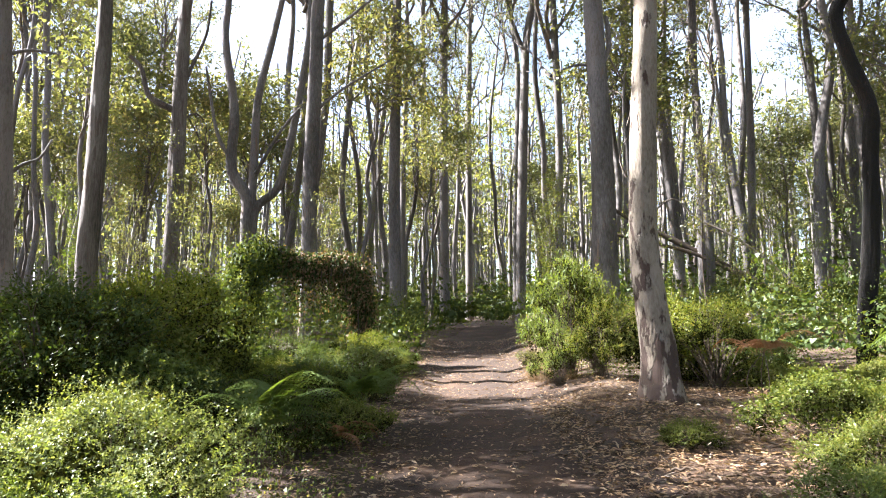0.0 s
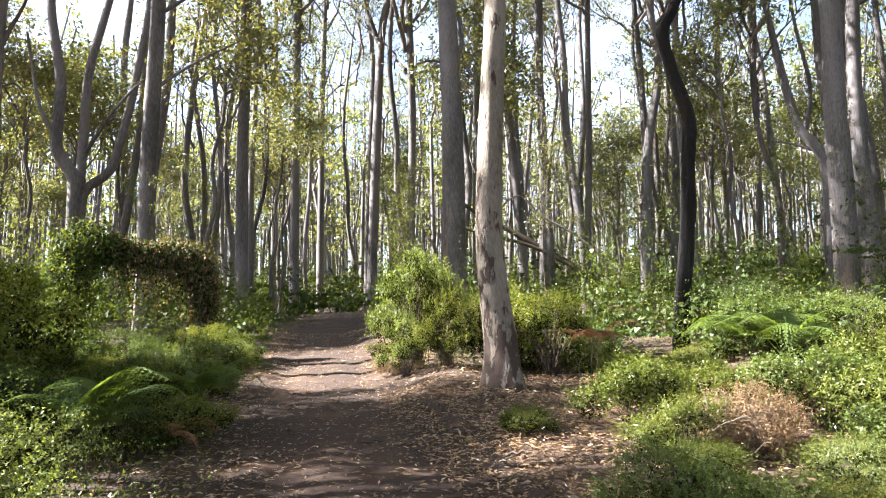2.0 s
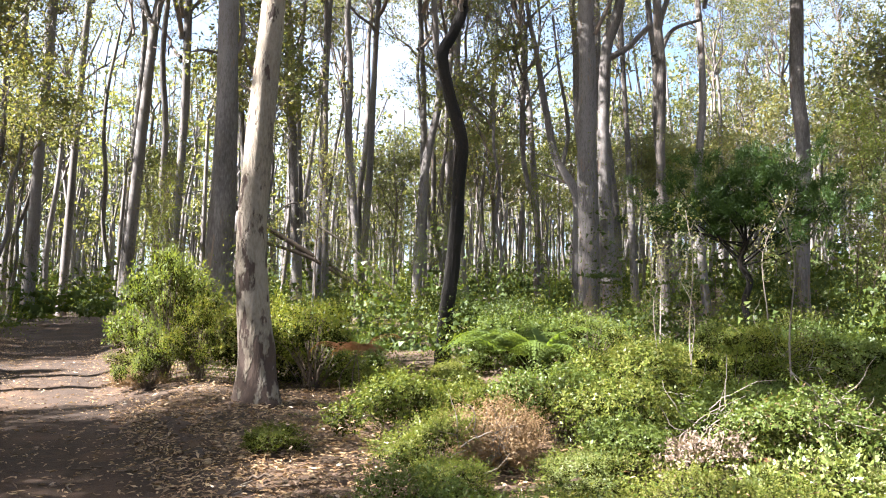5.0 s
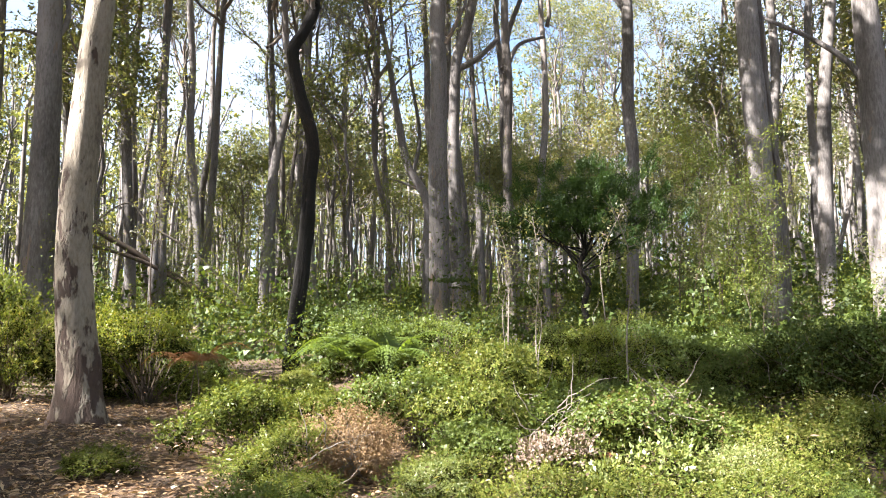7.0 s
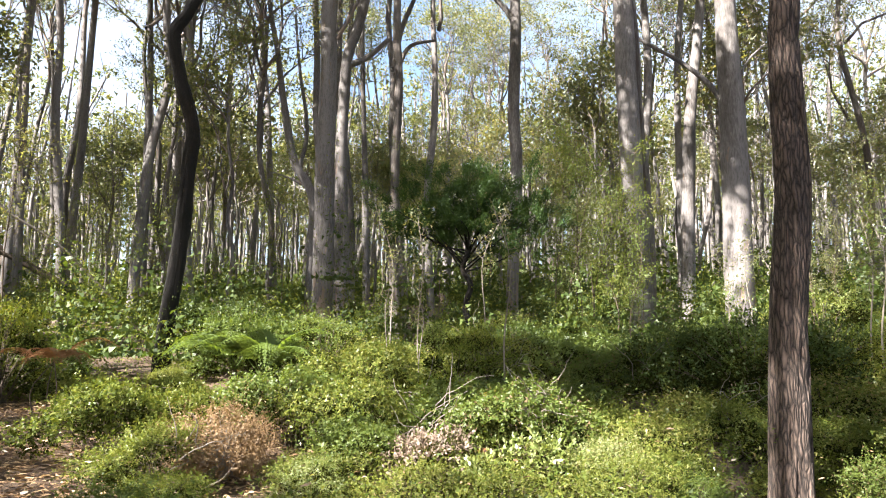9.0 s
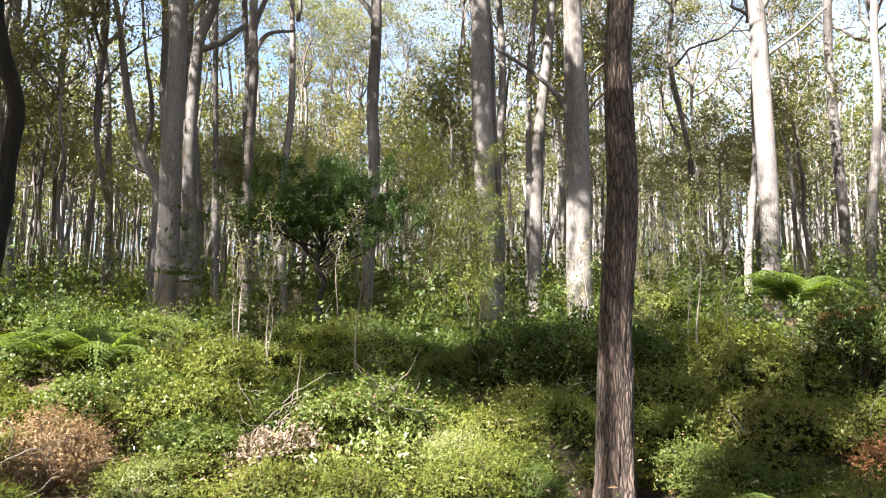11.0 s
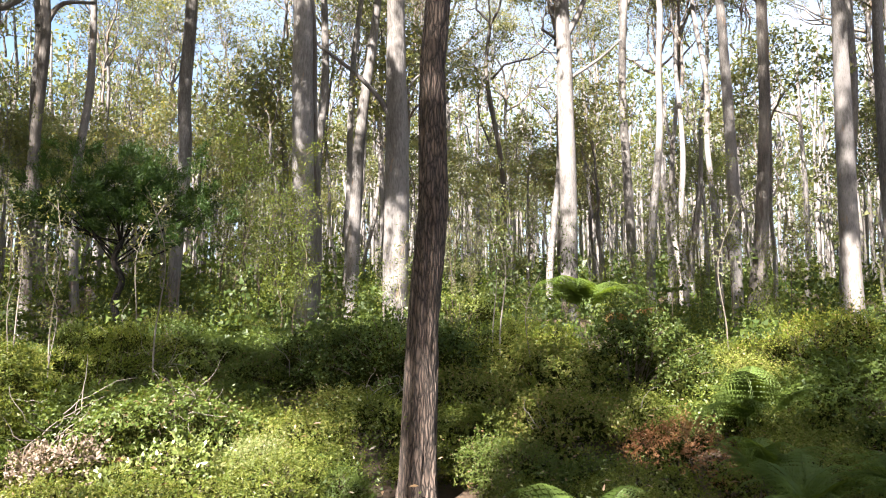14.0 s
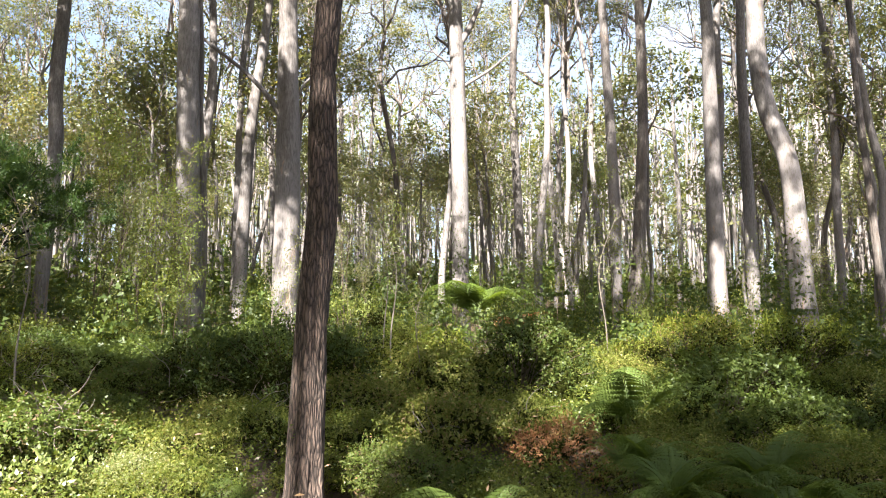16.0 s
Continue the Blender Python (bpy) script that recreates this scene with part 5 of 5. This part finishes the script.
# ---------- particular things ----------
def vine_arch():
    """Vines heaped over a bent dead stem: a thick pillar, a bridge and a drooping end."""
    rng = np.random.RandomState(61)
    pts = [(-4.67, 16.37, 0.45), (-4.70, 16.36, 2.3), (-4.60, 16.37, 3.2), (-4.05, 16.52, 3.2), (-3.35, 16.68, 3.08), (-2.65, 16.81, 3.12),
           (-2.2, 16.88, 2.95), (-1.98, 16.91, 2.4), (-1.92, 16.91, 1.3), (-1.90, 16.91, 0.5)]
    base = Vector((-4.67, 16.37, float(ground(-4.67, 16.37))))
    a = thing("vine_arch", Matrix.Translation(base), "arch of dark tangled vines draped over a bent dead stem", "vines")
    P = curve(np.array(pts) - np.array(base), 90)
    u = np.linspace(0, 1, 90)
    R = np.interp(u, [0, 0.2, 0.28, 0.4, 0.6, 0.7, 0.8, 1], [0.6, 0.66, 0.56, 0.36, 0.42, 0.5, 0.4, 0.36])
    part("stem", mesh_of("stem", *tube(P, 0.06 + 0 * u, 8), STEM, True), a, "bent dead stem")
    # the deep vine layer paints the tangle's inner shade in dark leaf colours
    for name, mat, n, lab, lo, hi in (("vine", LEAF_DARK, 15000, "dark green leafy vine", 0, 1), ("dry_vine", LEAF_STRAW, 6500, "brown withered vine", 0.36, 1),
                                      ("shaded_vine", LEAF_INNER_SHADE, 9000, "vine leaves coloured dark for shade deep in the tangle", 0.05, 1), ("green_vine", LEAF_BROAD, 5600, "fresh green vine", 0, 0.34)):
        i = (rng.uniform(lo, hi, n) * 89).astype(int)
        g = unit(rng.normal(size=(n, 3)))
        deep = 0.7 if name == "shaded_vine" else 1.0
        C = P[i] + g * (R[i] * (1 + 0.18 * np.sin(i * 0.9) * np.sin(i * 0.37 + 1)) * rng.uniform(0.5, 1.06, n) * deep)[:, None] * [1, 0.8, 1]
        C[:, 2] -= rng.exponential(0.08, n) + np.where((i > 34) & (i < 72) & (rng.uniform(size=n) < 0.28), rng.uniform(0, 0.95, n), 0)
        C[:, 2] = np.maximum(C[:, 2], 0.02)
        A = g * 0.5 + rng.normal(size=(n, 3)) * 0.5 + [0, 0, -0.9]
        L = rng.uniform(0.045, 0.10, n)
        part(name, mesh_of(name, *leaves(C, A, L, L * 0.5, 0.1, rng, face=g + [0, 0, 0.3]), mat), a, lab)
    for k in range(26):
        i = rng.randint(25, 85)
        p = P[i] + rng.normal(size=3) * [0.15, 0.15, 0.05]
        e = p - [0, 0, rng.uniform(0.5, 1.3)] + rng.normal(size=3) * 0.12
        part("tendril", mesh_of("tendril", *tube(curve([p, (p + e) / 2 + rng.normal(size=3) * 0.1, e], 6), np.linspace(0.012, 0.005, 6), 4), STEM, True), a)


vine_arch()


def log(pts, r0, r1, label, mat=None, name="fallen_branch"):
    P = curve(pts, 24)
    b = P[0].copy()
    rng = np.random.RandomState(int(abs(b[0]) * 100))
    ob = new(name, mesh_of(name, *tube(P - b, np.linspace(r0, r1, 24) * (1 + 0.12 * rng.normal(size=24)), 9), mat or BARK_ROUGH, True))
    ob.location = b
    return tagged(ob, label, "branch", "fallen branches")


log([(6.6, 27.2, 6.35), (7.47, 27.06, 5.76), (9.01, 26.60, 4.86), (11.11, 25.80, 3.55), (13.4, 24.9, 2.2)], 0.07, 0.13, "grey-brown dead limb leaning down through the trees", STEM)
log([(6.5, 26.3, 5.1), (7.44, 26.03, 4.80), (9.33, 25.43, 4.22), (11.39, 24.59, 2.97), (13.2, 23.9, 1.75)], 0.05, 0.09, "thin dead limb leaning on the scrub", STEM)
log([(7.36, 25.02, 5.33), (8.37, 24.70, 6.15), (9.18, 24.42, 5.36), (10.58, 23.85, 4.39), (12.6, 23.0, 2.2)], 0.03, 0.05, "thin bent dead branch hung in the undergrowth", TWIG)


def wattle():
    """A small dark needle-leaved tree with a flat spreading crown on a crooked stem."""
    rng = np.random.RandomState(62)
    b = np.array((12.31, 8.63, float(ground(12.31, 8.63))))
    w = thing("dark_wattle", Matrix.Translation(b), "small dark needle-leaved tree with a flat bushy crown", "tree")
    P = curve(np.array([(12.36, 8.56, b[2] - 0.05), (12.30, 8.64, 1.61), (12.20, 8.78, 2.19), (12.27, 8.69, 2.66), (12.17, 8.83, 3.01), (12.24, 8.73, 3.4)]) - b, 26)
    part("trunk", mesh_of("trunk", *tube(P, np.linspace(0.075, 0.05, 26), 9), BARK_BLACK, True), w)
    C, A, N = [], [], []
    side, back = unit(np.array([0.58, -0.81, 0])), unit(np.array([0.81, 0.58, 0]))
    for k in range(21):
        u = -1 + 2 * k / 20 + rng.uniform(-0.08, 0.08)
        tip = P[-1] + side * 1.65 * u + back * rng.normal() * 0.5 + [0, 0, 0.55 + rng.uniform(0, 1.15) * (1 - 0.55 * u * u)]
        Q = curve([P[-1 - rng.randint(0, 7)], P[-1] + (tip - P[-1]) * 0.5 + rng.normal(size=3) * 0.14 - [0, 0, 0.16], tip], 10)
        part("limb", mesh_of("limb", *tube(Q, np.linspace(0.02, 0.005, 10), 6), BARK_BLACK, True), w)
        for j in range(15):
            c = Q[rng.randint(5, 10)] + rng.normal(size=3) * [0.30, 0.30, 0.15]
            ax = unit(unit(c - P[-1]) * 0.35 + rng.normal(size=3) * 0.65 + [0, 0, 0.45])
            n = 260
            v = rng.uniform(0, 1, (n, 1))
            C.append(c + ax * 0.30 * v + rng.normal(size=(n, 3)) * 0.05)
            A.append(ax * 0.9 + rng.normal(size=(n, 3)) * 0.55)
            N.append(np.tile(ax * 0.3 + [0, 0, 0.8], (n, 1)))
    C, A, N = np.concatenate(C), np.concatenate(A), np.concatenate(N)
    L = rng.uniform(0.04, 0.09, len(C))
    part("crown", mesh_of("crown", *leaves(C, A, L, L * 0.19, 0.04, rng, face=N), LEAF_NEEDLE), w)


wattle()


def sapling(seed, height, n, material, leaf, r=0.015):
    """A whippy stem with leaf clusters up its length."""
    rng = np.random.RandomState(seed)
    w = 1.0 if n > 400 else 0.4
    P = curve([(0, 0, -0.05), *((rng.normal() * w * k, rng.normal() * w * k, height * z) for k, z in ((0.1, 0.35), (0.2, 0.7), (0.3, 1.0)))], 16)
    W, C, A = [tube(P, np.linspace(r, r * .25, 16), 6)], [], []
    twigs_n = 24 if n > 400 else 8
    for k in range(twigs_n):
        i = rng.randint(6, 16)
        az = rng.uniform(0, 6.28)
        Q = limb_path(P[i], (math.cos(az), math.sin(az), 0.7), height * rng.uniform(0.05, 0.15 if n > 400 else 0.08), rng, 5)
        W.append(tube(Q, np.linspace(r * .4, r * .12, 5), 4))
        m = n // twigs_n
        C.append(Q[rng.randint(2, 5, m)] + rng.normal(size=(m, 3)) * 0.10)
        A.append(rng.normal(size=(m, 3)) + [0, 0, -0.35])
    C, A = np.concatenate(C), np.concatenate(A)
    L = leaf * rng.uniform(0.6, 1.3, len(C))
    return mesh_of("stem", *joined(W), TWIG if n < 400 else STEM, True), mesh_of("crown", *leaves(C, A, L, L * 0.36, 0.1, rng), material)


SAPS = [sapling(500, 4.6, 1700, LEAF_YELLOW, 0.06), sapling(501, 3.6, 1400, LEAF_YELLOW, 0.06), sapling(502, 5.2, 1700, LEAF_BROAD, 0.06),
        sapling(503, 4.0, 1300, LEAF_GUM, 0.065), sapling(504, 3.0, 260, LEAF_GUM, 0.06), sapling(505, 5.0, 1600, LEAF_GUM, 0.07)]


def set_sapling(k, x, y, s, turn):
    label = ("thin sapling with yellow-green leaves", "thin sapling with yellow-green leaves", "slender sapling with fresh green leaves",
             "thin sapling with olive leaves", "nearly bare thin pale stem", "tall thin sapling with olive leaves")[k]
    t = thing("sapling", on_ground(x, y, turn, s), label, "sapling", "saplings")
    part("stem", SAPS[k][0], t)
    part("crown", SAPS[k][1], t)


for k, x, y, s in ((0, 14.3, 7.1, 0.9), (1, 13.5, 6.1, 0.95), (0, 15.3, 7.3, 1.0), (2, 15.9, 6.9, 0.8), (1, 13.0, 5.4, 0.8), (4, 9.34, 8.36, 1.0), (4, 8.14, 6.69, 0.9), (3, 13.2, 6.9, 0.9), (0, 13.99, 6.69, 1.0), (0, 14.72, 7.49, 1.15),
                   (2, 15.3, 6.2, 0.9), (1, 14.6, 6.0, 1.0), (0, 16.0, 8.6, 1.2), (4, 10.6, 7.2, 1.0), (1, 17.0, -4.3, 0.75), (1, 16.4, -4.0, 0.6),
                   (3, 19.5, -9.5, 0.8), (5, 22.0, 2.5, 1.2), (5, 21.5, 3.6, 1.3), (5, 22.5, 1.5, 1.1), (2, 20.0, 8.0, 1.1)):
    set_sapling(k, x, y, s, x * 7)
rng = np.random.RandomState(67)
for k in range(11):
    az, d = radians(rng.uniform(60, 100)), rng.uniform(12.5, 21)
    if 63 < math.degrees(az) < 78:
        continue
    set_sapling((0, 3, 5, 1, 2)[rng.randint(5)], d * math.sin(az), d * math.cos(az), rng.uniform(0.5, 0.85), rng.uniform(0, 6.28))
rng = np.random.RandomState(66)
for k in range(46):
    az, d = radians(rng.uniform(-34, 122)), rng.uniform(18, 34)
    x, y = d * math.sin(az), d * math.cos(az)
    if abs(x - float(track_mid(y))) > 2.2:
        set_sapling((3, 5, 5, 0, 2)[rng.randint(5)], x, y, rng.uniform(0.8, 1.4), rng.uniform(0, 6.28))


rng = np.random.RandomState(68)
for k in range(16):                      # thin pale stems standing out of the scrub
    az, d = radians(rng.uniform(38, 112)), rng.uniform(8.5, 14)
    x, y = d * math.sin(az), d * math.cos(az)
    if not clear_ground(x, y):
        set_sapling(4, x, y, rng.uniform(0.6, 1.1), rng.uniform(0, 6.28))


def twigs(x, y, z, seed, n, size, label):
    """A tangle of bare dead twigs lying on the scrub."""
    rng = np.random.RandomState(seed)
    t = thing("dead_branch", Matrix.Translation((x, y, float(ground(x, y)))), label, "branch", "dead branches")
    for k in range(n):
        a = rng.uniform(0, 6.28)
        P = limb_path((rng.normal() * .1, rng.normal() * .1, 0.05 if k < 2 else z * rng.uniform(0.4, 0.8)), (math.cos(a), math.sin(a), rng.uniform(0.1, 1.0)), size * rng.uniform(0.5, 1.1), rng, 9, -0.1, 0.3)
        P[:, 2] = np.clip(P[:, 2], 0.03, None)
        part("twig", mesh_of("twig", *tube(P, np.linspace(0.0055, 0.0016, 9), 5), TWIG, True), t)


twigs(5.2, 4.2, 0.75, 1, 16, 0.6, "bare grey dead twigs lying on the scrub")
twigs(5.83, 3.43, 0.85, 2, 24, 0.5, "tangle of bare pale dead twigs on the scrub")
twigs(4.3, 7.9, 0.2, 3, 7, 0.8, "broken dead twigs on the leaf litter")
twigs(9.0, 5.6, 0.7, 4, 7, 0.7, "curving pale dead twigs in the undergrowth")
for k, (x, y, z, n, size) in enumerate(((3.6, 5.2, 0.5, 8, 0.5), (6.2, 5.2, 0.6, 8, 0.6), (7.2, 2.2, 0.7, 9, 0.6), (6.7, 0.6, 0.6, 7, 0.5), (7.7, -0.3, 0.7, 7, 0.6), (8.6, 3.6, 0.8, 8, 0.8), (10.3, 7.0, 0.9, 8, 0.9))):
    twigs(x, y, z, 10 + k, n, size, "thin bare grey twigs poking out of the scrub")
